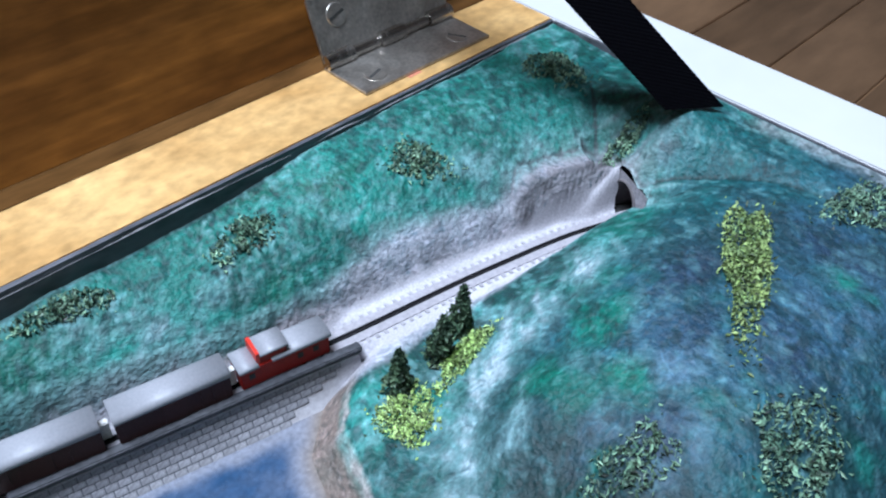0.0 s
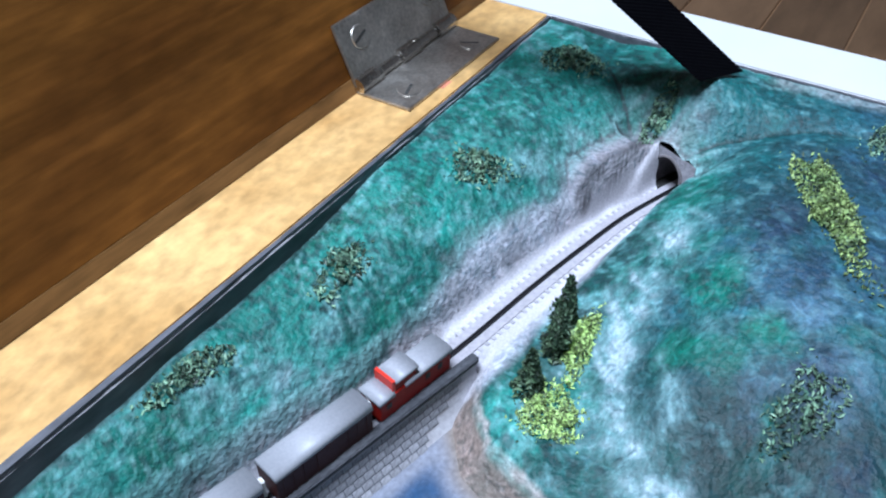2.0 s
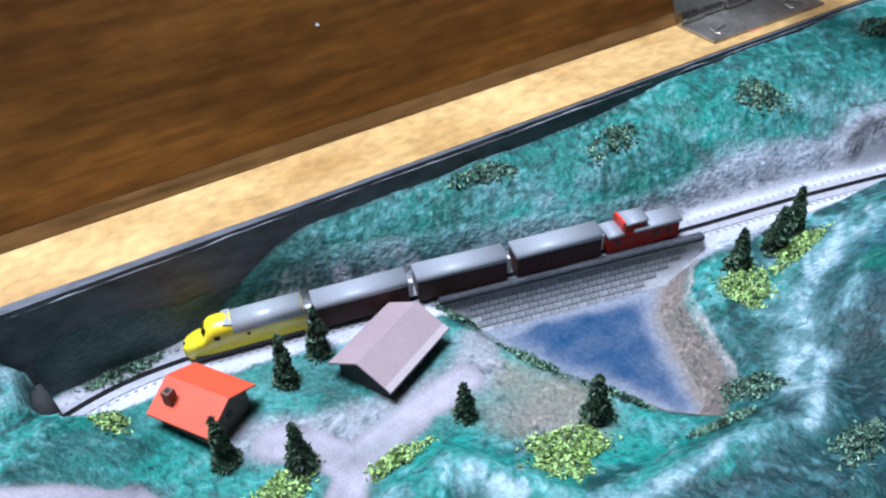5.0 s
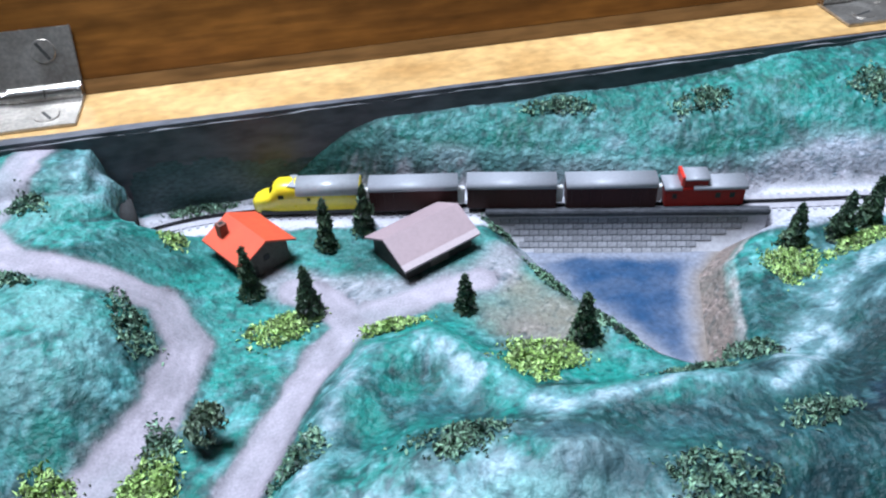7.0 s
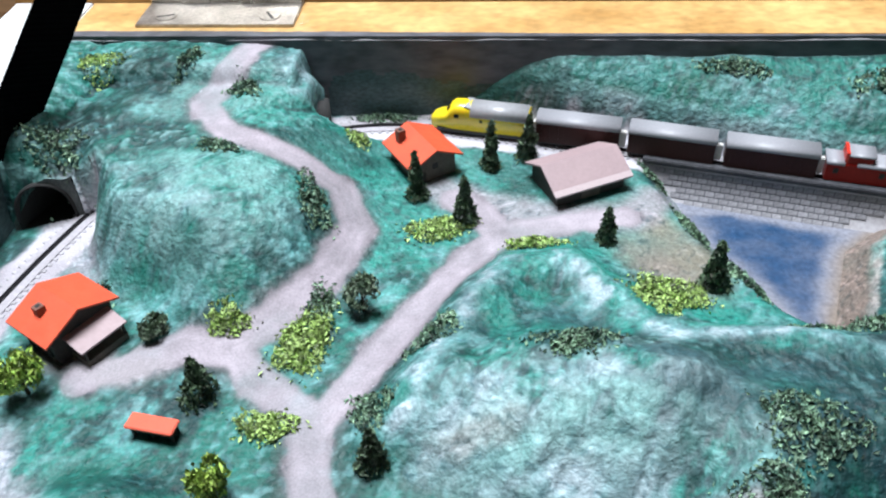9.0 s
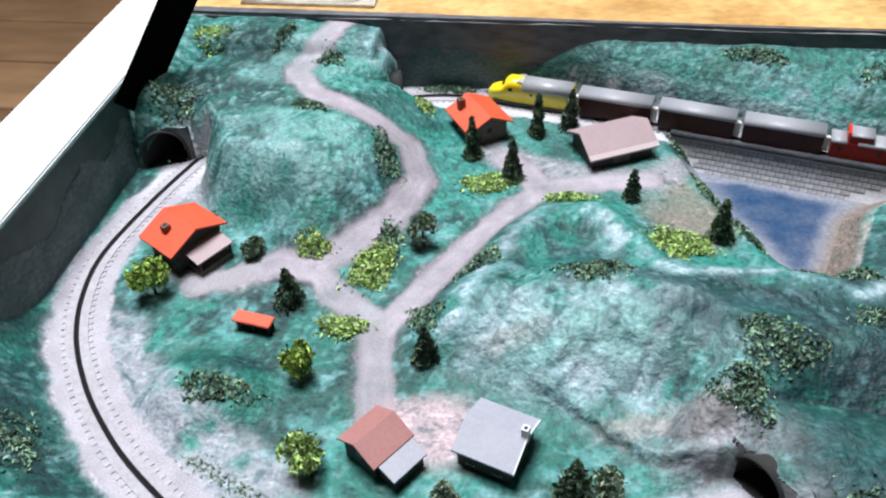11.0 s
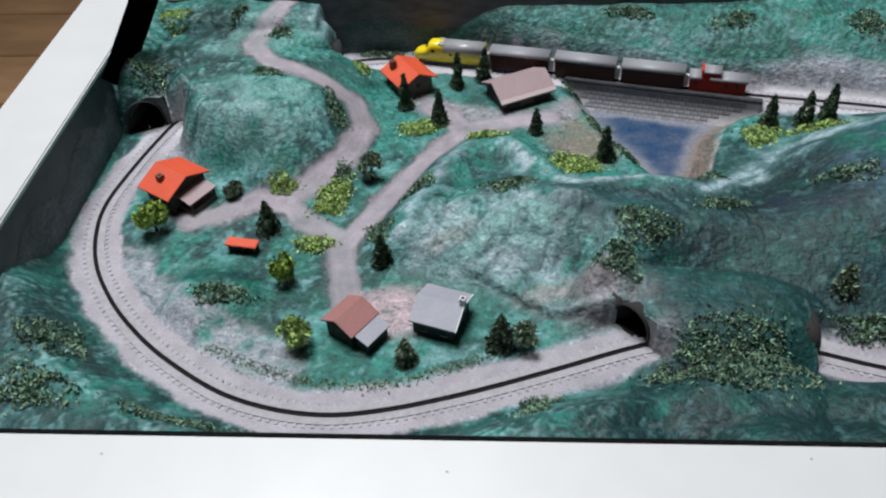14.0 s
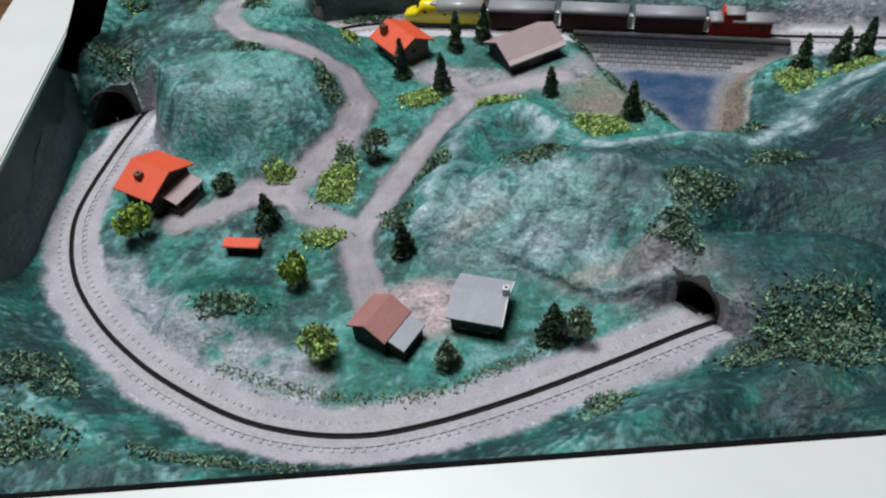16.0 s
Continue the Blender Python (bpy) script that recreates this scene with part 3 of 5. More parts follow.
    over((0.016, 0.150, 0.118), slope * smooth(-0.6, 0.1, n2 + 0.5 * n3) * 0.6)
    over((0.006, 0.090, 0.060), np.maximum.reduce([spot(98, 13, 14, 4), spot(72, 3, 8, 5), spot(16, 15, 14, 5), spot(78, 22, 16, 4), spot(-16, 18, 16, 5), spot(142, 12, 10, 6, 0.6)]) * 0.8)
    over((0.15, 0.27, 0.28), np.maximum.reduce([spot(40, 13, 8, 6), spot(30, 19, 9, 4, 0.8), spot(132, -2, 12, 5), spot(104, -3, 12, 4), spot(150, -10, 10, 7), spot(58, 8, 7, 4, 0.7), spot(-4, 14, 7, 5, 0.7)])
         * smooth(-0.5, 0.3, n3 + 0.6 * fibre) * 0.75)
    # dry brush on what stands proud, shade painted dark into the folds
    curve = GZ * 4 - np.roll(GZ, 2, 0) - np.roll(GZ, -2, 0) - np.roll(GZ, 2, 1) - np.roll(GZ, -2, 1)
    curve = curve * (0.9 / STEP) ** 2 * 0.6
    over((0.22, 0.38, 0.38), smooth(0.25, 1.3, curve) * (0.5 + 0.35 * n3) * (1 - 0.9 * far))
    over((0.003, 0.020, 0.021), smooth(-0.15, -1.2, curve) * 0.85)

    flecks = grain(GX * 1.3 + n3, NY + n3, 2.6, 67, 2)
    over((0.004, 0.026, 0.030), smooth(0.22, 0.5, flecks + 0.5 * n2) * 0.6)
    over((0.15, 0.33, 0.34), smooth(0.3, 0.6, -flecks + 0.3 * n3) * (0.4 - 0.24 * far))

    # pale dry-brushed bands and slopes
    def band(line, wide, strength):
        return strength * np.exp(-(to_line(GX + 1.5 * n3, GY + 1.5 * n2, line) / wide) ** 2)

    pale = np.maximum.reduce([band([(128, -46), (112, -45), (97, -45), (84, -52)], 5.5, 1.0), band([(84, -52), (72, -57), (60, -69), (50, -76)], 5.0, 0.8), band([(-40, -50), (-52, -78), (-62, -104)], 3.2, 0.9),
                              band([(-28, -52), (-20, -57), (-13, -73), (-3, -80)], 4.0, 0.95), band([(-3, -80), (20, -81), (42, -86), (58, -76), (73, -67), (90, -58)], 2.8, 0.85), band([(86, -40), (72, -52)], 5, 0.6),
                              bump(GX, GY, -42, -105, 16, 8, 1.0), bump(GX, GY, -27, -114, 15, 8, 1.1), bump(GX, GY, -10, -124, 14, 8, 1.0), bump(GX, GY, -24, -101, 20, 7, 0.8),
                              bump(GX, GY, -150, -124, 9, 20, 0.45), bump(GX, GY, -128, -48, 18, 14, 0.8), bump(GX, GY, -105, 12, 6, 12, 0.8), bump(GX, GY, 95, -12, 30, 5, 0.7),
                              bump(GX, GY, 30, 4, 24, 6, 0.8), bump(GX, GY, -118, -152, 14, 5, 0.7), bump(GX, GY, 15, -20, 3, 12, 0.6)])
    over((0.235, 0.295, 0.315), bump(GX, GY, -25, -107, 32, 16, 1.0, 4) * smooth(-0.7, 0.0, n3 + 0.6 * n2) * 0.8)
    over((0.18, 0.32, 0.34), pale * smooth(-0.7, 0.2, n3 + 0.5 * fibre + 0.4 * n2) * 0.8)
    over((0.35, 0.425, 0.465), pale * smooth(0.0, 0.4, 0.6 * n3 + 0.4 * fibre + 0.35 * n4 + 0.4 * (pale - 0.6)) * 0.85)
    over((0.10, 0.31, 0.28), bump(GX, GY, -22, -112, 26, 10, 1.0, 4) * smooth(0.0, 0.3, soft2 + 0.4 * n3) * 0.6)
    # shade of the valley between crest and rock, put in as dark paint
    over((0.010, 0.040, 0.046), np.maximum(bump(GX, GY, 2, -104, 24, 6, 0.85), bump(GX, GY, -42, -72, 8, 10, 0.7)) * smooth(-0.4, 0.3, n2 + 0.3))
    over((0.15, 0.31, 0.29), np.maximum(spot(-20, -108, 20, 9), spot(-40, -104, 9, 5, 0.6)) * smooth(-0.5, 0.2, n3 + 0.6 * fibre) * 0.7)
    over((0.27, 0.250, 0.240), np.maximum.reduce([spot(-10, -129, 16, 4), spot(3, -130, 6, 6), spot(-46, -107, 12, 4, 0.7)]) * 0.75)
    over((0.004, 0.040, 0.038), np.maximum.reduce([spot(-120, -58, 14, 7), spot(-141, 6, 15, 9, 0.8), spot(-100, -57, 5, 7), spot(-128, -30, 14, 7, 0.7), spot(-26, -84, 11, 5), spot(-105, -138, 5, 8), spot(-113, -120, 9, 4, 0.7)])
         * smooth(-0.6, 0.2, n3 + 0.3) * 0.65)
    over((0.006, 0.090, 0.066), np.maximum.reduce([spot(-128, -116, 12, 6), spot(-108, -128, 7, 8), spot(-150, -142, 10, 5, 0.6), spot(-150, -40, 8, 6, 0.5)]) * 0.7)
    over((0.020, 0.062, 0.072), np.maximum.reduce([spot(-27, -70, 9, 6, 0.8), spot(-24, -84, 12, 5), spot(-6, -91, 13, 5), spot(14, -94, 12, 5, 0.8)]) * smooth(-0.7, 0.0, n3 + 0.3) * 0.8)
    over((0.020, 0.200, 0.155), np.maximum.reduce([spot(-42, -70, 4, 9), spot(-4, -66, 6, 4), spot(10, -76, 10, 3), spot(-34, -62, 4, 4)]) * 0.6)
    over((0.13, 0.285, 0.265), np.maximum(spot(-118, -42, 27, 24), spot(-128, 2, 28, 18, 0.75)) * smooth(-0.45, 0.3, swirl + 0.5 * fibre + 0.4 * n3) * 0.8)
    # lilac grey stone at the foot of the bank and round the tunnel mouths
    foot = (1 - 0.8 * smooth(-20, -38, GX) * smooth(8, 16, GY)) * smooth(0, -5, LINE_D + 3 * n2 + 2 * n3 - 10.5 - 5.5 * smooth(55, 110, GX) * smooth(-40, -20, GY)) * smooth(-0.7, 0.1, n3 + 0.4)
    over((0.36, 0.36, 0.415), foot * 0.85)
    inner = smooth(14, 8, to_line(wx, wy, [(-156, -112), (-143, -127), (-129, -138), (-114, -147), (-98, -153)]))
    over((0.30, 0.30, 0.34), inner * smooth(-0.6, 0.2, n3 + 0.5 * n4) * 0.8)
    over((0.11, 0.105, 0.105), foot * smooth(0.2, 0.6, soft2 + 0.6 * n3) * 0.4)
    over((0.006, 0.055, 0.040), smooth(-14, -36, GX + 4 * n2) * smooth(2, 10, GY) * smooth(-80, -66, GX) * 0.9)
    over((0.26, 0.255, 0.29), np.exp(-(to_line(wx, wy, [(-164, -34), (-158, -45), (-152, -56)]) / 5.0) ** 2) * 0.8)
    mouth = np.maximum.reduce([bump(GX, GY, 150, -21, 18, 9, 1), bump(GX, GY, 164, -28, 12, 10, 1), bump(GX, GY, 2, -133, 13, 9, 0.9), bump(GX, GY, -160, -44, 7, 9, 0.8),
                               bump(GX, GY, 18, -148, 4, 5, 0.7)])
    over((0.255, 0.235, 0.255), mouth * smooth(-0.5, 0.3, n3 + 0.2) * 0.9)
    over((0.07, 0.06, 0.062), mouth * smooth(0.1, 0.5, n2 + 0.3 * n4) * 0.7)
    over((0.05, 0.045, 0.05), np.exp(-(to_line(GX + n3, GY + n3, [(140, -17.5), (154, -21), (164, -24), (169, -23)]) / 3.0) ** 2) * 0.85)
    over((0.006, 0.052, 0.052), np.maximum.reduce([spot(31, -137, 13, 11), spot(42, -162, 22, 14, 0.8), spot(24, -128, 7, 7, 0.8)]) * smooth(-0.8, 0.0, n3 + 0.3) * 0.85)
    # sand and dry earth by the pond and the barn
    over((0.200, 0.168, 0.140), smooth(16, 5, to_line(GX, GY, [(-6, -30), (0, -42), (6, -48)]) + 3 * n2) * 0.85)
    over((0.15, 0.16, 0.11), smooth(9, 3, to_line(GX, GY, [(2, -34), (10, -46)]) + 2 * n3) * 0.3)
    over(np.array((0.175, 0.135, 0.115)) * (1 + 0.35 * n3 + 0.3 * n2)[..., None], smooth(-1.8, 0.6, POND_D + 1.8 * n2) * smooth(20, 42, GX - 0.35 * GY - 10) * (0.95 + 0.1 * n3))
    over((0.40, 0.35, 0.33), smooth(1.3, 0.1, np.abs(POND_D + 1.4 + 2.0 * n2 + 1.0 * n4)) * smooth(40, 52, GX) * smooth(-0.5, 0.5, n3 + 0.1) * 0.75)
    over((0.32, 0.33, 0.36), smooth(-4, 1, POND_D) * smooth(50, 25, GX - 0.35 * GY) * 0.75)
    # teal turf beside the village
    over((0.070, 0.076, 0.080), smooth(3.4, 0.2, ROAD_D + 1.8 * n3 + n2) * smooth(-0.5, 0.2, n2 + 0.1) * 0.8)
    streak = grain(ROAD_D * 2.2 + 2 * n3, n1 * 9 + n2 * 3, 2.4, 51, 2)
    # the trodden yard round barn and cottage, and darker turf about it
    village = smooth(34, 14, to_line(GX, GY, [(-75, -12), (-45, -18), (-15, -18)]))
    over((0.046, 0.165, 0.146), village * smooth(-0.5, 0.3, n2 + 0.4 * n3) * smooth(3, 8, POND_D * -1) * 0.7)
    over((0.255, 0.240, 0.262), smooth(9, 3, to_line(GX, GY, [(-60, -15), (-46, -23), (-30, -27), (-8, -27), (2, -18)]) + 3 * n2 + n3) * 0.85)
    road_tone = np.array((0.300, 0.262, 0.295)) * (1 + 0.24 * n3 + 0.20 * n4 + 0.10 * streak - 0.24 * smooth(-2.2, 0.3, ROAD_D + n3))[..., None]
    a = (smooth(1.1, -0.6, ROAD_D + 2.2 * n3 + 0.9 * n4) * (0.88 + 0.2 * n2))[..., None]
    a = np.clip(a, 0, 1)
    land[:] = land * (1 - a) + road_tone * a
    over((0.265, 0.240, 0.258), np.maximum(spot(-130, -84, 14, 7), spot(-146, -80, 9, 8, 0.8)) * 0.85)
    yard = smooth(15, 7, np.hypot((GX + 62) * 0.8, GY + 132) + 3 * n3)
    over((0.37, 0.285, 0.305), yard * (0.95 + 0.2 * n3))
    # ballast paler toward the back: brighter light there is put into the colour
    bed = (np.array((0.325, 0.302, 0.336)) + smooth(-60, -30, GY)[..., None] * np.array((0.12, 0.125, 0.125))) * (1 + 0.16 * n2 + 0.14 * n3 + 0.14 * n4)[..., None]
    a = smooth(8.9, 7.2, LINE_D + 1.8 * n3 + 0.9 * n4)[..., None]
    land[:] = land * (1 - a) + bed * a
    return np.clip(land, 0.002, 0.9)


PAINT = paint_land()


def in_tunnel_face():
    """Quads of the upright step over a tunnel mouth, where the stone face stands."""
    hit = np.zeros((GX.shape[0] - 1, GX.shape[1] - 1), bool)
    for mouth in MOUTHS:
        ahead, aside = at_mouth(GX, GY, mouth)
        low = np.minimum.reduce([ahead[:-1, :-1], ahead[1:, 1:], ahead[:-1, 1:], ahead[1:, :-1]])
        top = np.maximum.reduce([ahead[:-1, :-1], ahead[1:, 1:], ahead[:-1, 1:], ahead[1:, :-1]])
        hit |= (low < 0) & (top > 0) & (top < 1.5) & (np.abs(middle(aside)) < mouth[3])
    return hit


def middle(a):
    return (a[:-1, :-1] + a[1:, 1:] + a[:-1, 1:] + a[1:, :-1]) / 4


def land_object(name, mask, mat, label, category, kind):
    rows, cols = GX.shape
    idx = np.arange(rows * cols).reshape(rows, cols)
    quads = np.stack([idx[:-1, :-1], idx[:-1, 1:], idx[1:, 1:], idx[1:, :-1]], -1)[mask]
    used, inverse = np.unique(quads, return_inverse=True)
    data = bpy.data.meshes.new(name)
    places = np.stack([GX.ravel(), GY.ravel(), GZ.ravel()], -1)[used] / 1000
    data.from_pydata(places.tolist(), [], inverse.reshape(-1, 4).tolist())
    tone = data.color_attributes.new("paint", "FLOAT_COLOR", "POINT")
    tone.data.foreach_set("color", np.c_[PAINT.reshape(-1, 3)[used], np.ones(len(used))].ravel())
    data.polygons.foreach_set("use_smooth", [True] * len(data.polygons))
    data.materials.append(mat)
    return tagged(new(name, data), label, category, kind=kind)


MX, MY = middle(GX), middle(GY)
drop = np.maximum.reduce([GZ[:-1, :-1], GZ[1:, 1:], GZ[:-1, 1:], GZ[1:, :-1]]) - np.minimum.reduce([GZ[:-1, :-1], GZ[1:, 1:], GZ[:-1, 1:], GZ[1:, :-1]])
gone = in_tunnel_face() & (drop > 0.8)
is_bed = (middle(LINE_D) < 7.5) & ~gone
is_road = (middle(ROAD_D) < 0) & ~is_bed & ~gone
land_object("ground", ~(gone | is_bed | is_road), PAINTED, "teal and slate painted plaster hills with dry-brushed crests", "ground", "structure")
land_object("road", is_road, ROADWAY, "winding lilac grey painted model road", "road", "structure")
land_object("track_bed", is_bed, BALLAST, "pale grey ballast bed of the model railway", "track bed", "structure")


def pond():
    xs, ys = np.arange(0, 84, 1.0), np.arange(-70, 2, 1.0)
    cx, cy = np.meshgrid(xs, ys)
    d = inside(cx, cy, SHORE)
    data = bpy.data.meshes.new("pond")
    idx = np.arange(cx.size).reshape(cx.shape)
    ok = middle(d) > -3
    quads = np.stack([idx[:-1, :-1], idx[:-1, 1:], idx[1:, 1:], idx[1:, :-1]], -1)[ok]
    used, inverse = np.unique(quads, return_inverse=True)
    data.from_pydata((np.stack([cx.ravel(), cy.ravel(), np.full(cx.size, -9.6)], -1)[used] / 1000).tolist(), [], inverse.reshape(-1, 4).tolist())
    shore = to_line(cx, cy, SHORE[1:-1])
    deep = smooth(2.5, 12.0, shore * (1 - 0.3 * smooth(36, 54, cx)) + 3.5 * grain(cx, cy, 9, 31, 4)) * smooth(-6.5, -10.5, cy + 0.24 * cx + 2 * grain(cx, cy, 8, 33))
    right = to_line(cx + 2 * grain(cx, cy, 10, 41), cy, [(44, -64), (52, -48), (58, -32), (68, -24), (79, -19)])
    deep = np.maximum(deep, 0.3 * smooth(3, 7, shore + 2 * grain(cx, cy, 7, 35))) * (0.86 + 0.3 * grain(cx * 0.5, cy, 6, 37)) * smooth(3, 13, right)
    tone = (np.array((0.25, 0.25, 0.285)) - smooth(10, 4, right)[..., None] * np.array((0.05, 0.085, 0.145))) * (1 - deep[..., None]) + np.array((0.022, 0.058, 0.128)) * deep[..., None]
    layer = data.color_attributes.new("paint", "FLOAT_COLOR", "POINT")
    layer.data.foreach_set("color", np.c_[tone.reshape(-1, 3)[used], np.ones(len(used))].ravel())
    data.materials.append(WATER)
    tagged(new("pond", data), "blue painted triangular pond with pale shallows", "pond", kind="structure")


pond()

# ---- the case: wooden back board, white boards, dark liner, lid ----
def board(name, args, mat, label, category="case", bevel=0.5, kind="structure"):
    return tagged(part(name, boxed(*args, bevel=bevel), mat), label, category, kind=kind)


board("wall_back", (X0 - 1.2, X1 + 1.2, Y1 + 1.2, 50.6, -30, RIM), PINE, "pale varnished pine board along the back of the case")
board("wall_left", (-210, X0 - 1.2, -262, 50, -30, RIM), WHITE, "white lacquered side board of the case")
board("wall_right", (X1 + 1.2, 230, -262, 50, -30, RIM), WHITE, "white lacquered side board of the case")
board("wall_front", (X0 - 1.2, X1 + 1.2, -262, Y0 - 1.3, -30, RIM), WHITE, "white lacquered front board of the case")
board("base", (-210, 230, -262, 60, -34, -30), PINE_DULL, "brown wooden bottom of the case")
board("liner_back", (X0, X1, Y1 - 0.1, Y1 + 1.2, -29, RIM - 0.5), LINER, "dark grey painted inner face of the case", bevel=0.2)
bm = bmesh.new()
edge = [(x, Y1 + 1.1 + 2.6 * float(smooth(70, -181, x)) + 0.35 * float(grain(np.array(x * 1.0), np.array(0.0), 6, 71))) for x in np.linspace(X0, X1, 120)]
rows = [[bm.verts.new((x, y, RIM + 0.06)) for x, y in edge], [bm.verts.new((x, Y1 - 0.05, RIM + 0.06)) for x, _ in edge], [bm.verts.new((x, Y1 - 0.05, RIM - 0.6)) for x, _ in edge]]
for p, q in zip(rows, rows[1:]):
    for k in range(len(edge) - 1):
        bm.faces.new((p[k], q[k], q[k + 1], p[k + 1]))
part("edge_paint", bm, LINER, bpy.data.objects["wall_back"], "black paint lapping over the front edge")
bm = bmesh.new()
run = []
for x in np.linspace(X0 + 1, X1 - 1, 420):
    g, h = float(grain(np.array(x), np.array(3.0), 7, 95)), float(grain(np.array(x), np.array(9.0), 19, 96))
    low, thick = RIM - 1.5 + 0.7 * h, max(0.0, 0.25 + 0.55 * g + 0.3 * h)
    run.append([bm.verts.new((x, Y1 - 0.1 - d * thick, low + e * thick)) for d, e in ((0, 0), (0.7, 0.35), (0.6, 0.8), (0, 1.1))])
for p, q in zip(run, run[1:]):
    for k in range(3):
        bm.faces.new((p[k], q[k], q[k + 1], p[k + 1]))
part("paint_bead", bm, WALL_PLASTER, bpy.data.objects["liner_back"], "pale bead of dried plaster", True)
board("liner_left", (X0 - 1.2, X0 + 0.1, Y0, Y1, -29, RIM - 0.3), LINER_TEAL, "dark grey and teal painted inner face of the case", bevel=0.2)
board("liner_right", (X1 - 0.1, X1 + 1.2, Y0, Y1, -29, RIM - 0.3), LINER, "dark grey painted inner face of the case", bevel=0.2)
board("liner_front", (X0, X1, Y0 - 1.3, Y0 + 0.1, -29, RIM - 0.3), BLACK_EDGE, "black edge strip along the front of the case", bevel=0.2)


def smear(name, owner, place, u0, u1, high, seed, mat, label):
    """A thin ragged coat of plaster brushed up a wall; place(u, z, proud) gives the point."""
    us, zs = np.arange(u0, u1, 1.0), np.arange(-1.0, RIM - 1.0, 1.0)
    cu, cz = np.meshgrid(us, zs)
    g = grain(cu * 0.7, cz * 1.5, 9, seed, 4)
    limit = high * (1 + 0.5 * grain(cu, 0 * cu, 22, seed + 3)) * smooth(u0, u0 + 8, cu) * smooth(u1, u1 - 10, cu)
    ok = middle(cz - limit + 7 * g) < 0
    bm = bmesh.new()
    verts = {}
    for j, k in zip(*np.nonzero(ok)):
        ring = []
        for a, b in ((j, k), (j, k + 1), (j + 1, k + 1), (j + 1, k)):
            if (a, b) not in verts:
                verts[a, b] = bm.verts.new(place(us[b] + 0.3 * g[a, b], zs[a] + 0.5 * g[a, b], 0.12 + 0.35 * max(0.0, g[a, b])))
            ring.append(verts[a, b])
        bm.faces.new(ring)
    part(name, bm, mat, bpy.data.objects[owner], label, True)


SMEAR = material("brushed teal plaster", (0.020, 0.058, 0.058), 0.6, second=(0.085, 0.115, 0.125), size=9, mix=0.55, stretch=(0.6, 0.6, 1.2), spread=0.45, bump_mm=0.3, bump_size=2)
smear("plaster_smear", "liner_back", lambda u, z, d: (u, Y1 - 0.1 - d, z), -103.0, -38.0, 14.0, 101, SMEAR, "dark teal plaster brushed up the liner")
smear("plaster_smear", "liner_left", lambda u, z, d: (X0 + 0.1 + d, u, z), -140.0, -20.0, 17.0, 107, SMEAR, "dark teal plaster brushed up the liner")

LEAN = 23.5
lid = thing("case_lid", pose(0.010, 0.0490, RIM / 1000, -LEAN, 0, 0), "open dark brown varnished plywood lid leaning back", "lid")
part("panel", boxed(-220, 220, 0.6, 7, 4.62, 260, bevel=0.12), LID_WOOD, lid)
part("bottom_rail", boxed(-220, 220, 0.35, 8, 0.35, 4.6, bevel=0.1), PINE_DULL, lid, "paler brown rail along the lid's foot")

part("paint_speck", boxed(-9.8, -8.8, 0.35, 0.62, 32.2, 33.2, bevel=0.12), WHITE, lid, "white paint speck")


def hinge(x):
    h = thing("hinge", pose(x / 1000, 0.0485, RIM / 1000), "worn steel butt hinge joining lid and back board", "hinge", "hinges of the case")
    flat = part("fixed_leaf", boxed(-26, 26, -17.5, 1, 0.02, 1.0, bevel=0.25), STEEL, h)
    turned = Matrix.Translation((0, 1.2, 1.8)) @ pose(0, 0, 0, 90 - LEAN, 0, 0)
    up = part("lid_leaf", boxed(-26, 26, 0, 18.5, -0.1, 0.9, bevel=0.25, m=turned), STEEL, h)
    for k in range(5):
        a, b = -26 + k * 10.4, -26 + (k + 1) * 10.4
        r = 2.6 if k % 2 == (0 if x > 0 else 1) or k == 4 else 1.8
        part("knuckle", rod(bmesh.new(), (a + 0.15, 0.6, 2.2), (b - 0.15, 0.6, 2.2), r, sides=20), BRIGHT_STEEL, h)
    for leaf, m in ((flat, Matrix.Translation((0, 0, 1.0))), (up, turned @ Matrix.Translation((0, 0, 0.9)))):
        y = -11.5 if leaf is flat else 12.0
        for sx in (-17.3, 17.3):
            bm = rod(bmesh.new(), (sx, y, -0.4), (sx, y, 0.30), 3.7, 3.3, sides=28)
            bmesh.ops.transform(bm, matrix=m, verts=bm.verts)
            screw = part("screw", bm, STEEL, leaf)
            bm = boxed(-2.9, 2.9, -0.45, 0.45, 0.2, 0.36)
            bmesh.ops.transform(bm, matrix=m @ Matrix.Translation((sx, y, 0)) @ pose(0, 0, 0, 0, 0, 70 + sx * 3), verts=bm.verts)
            part("screw_slot", bm, SLOT, leaf)
    return h


hinge(151)
hinge(-135)
tagged(part("paint_smear", boxed(141, 146, 30.0, 30.9, RIM + 0.02, RIM + 0.12), RED_PAINT), "small smear of red paint on the pine board", "paint mark")

for x, y, r in ((40.2, -199.8, 0.28), (-121.5, -201.7, 0.28), (-40.9, -204.7, 0.28)):
    tagged(part("board_speck", boxed(x - r, x + r, y - 0.7 * r, y + 0.7 * r, RIM + 0.01, RIM + 0.16, bevel=0.07), SLATE), "tiny grey speck of dirt on the white board", "dirt speck", "specks on the board")


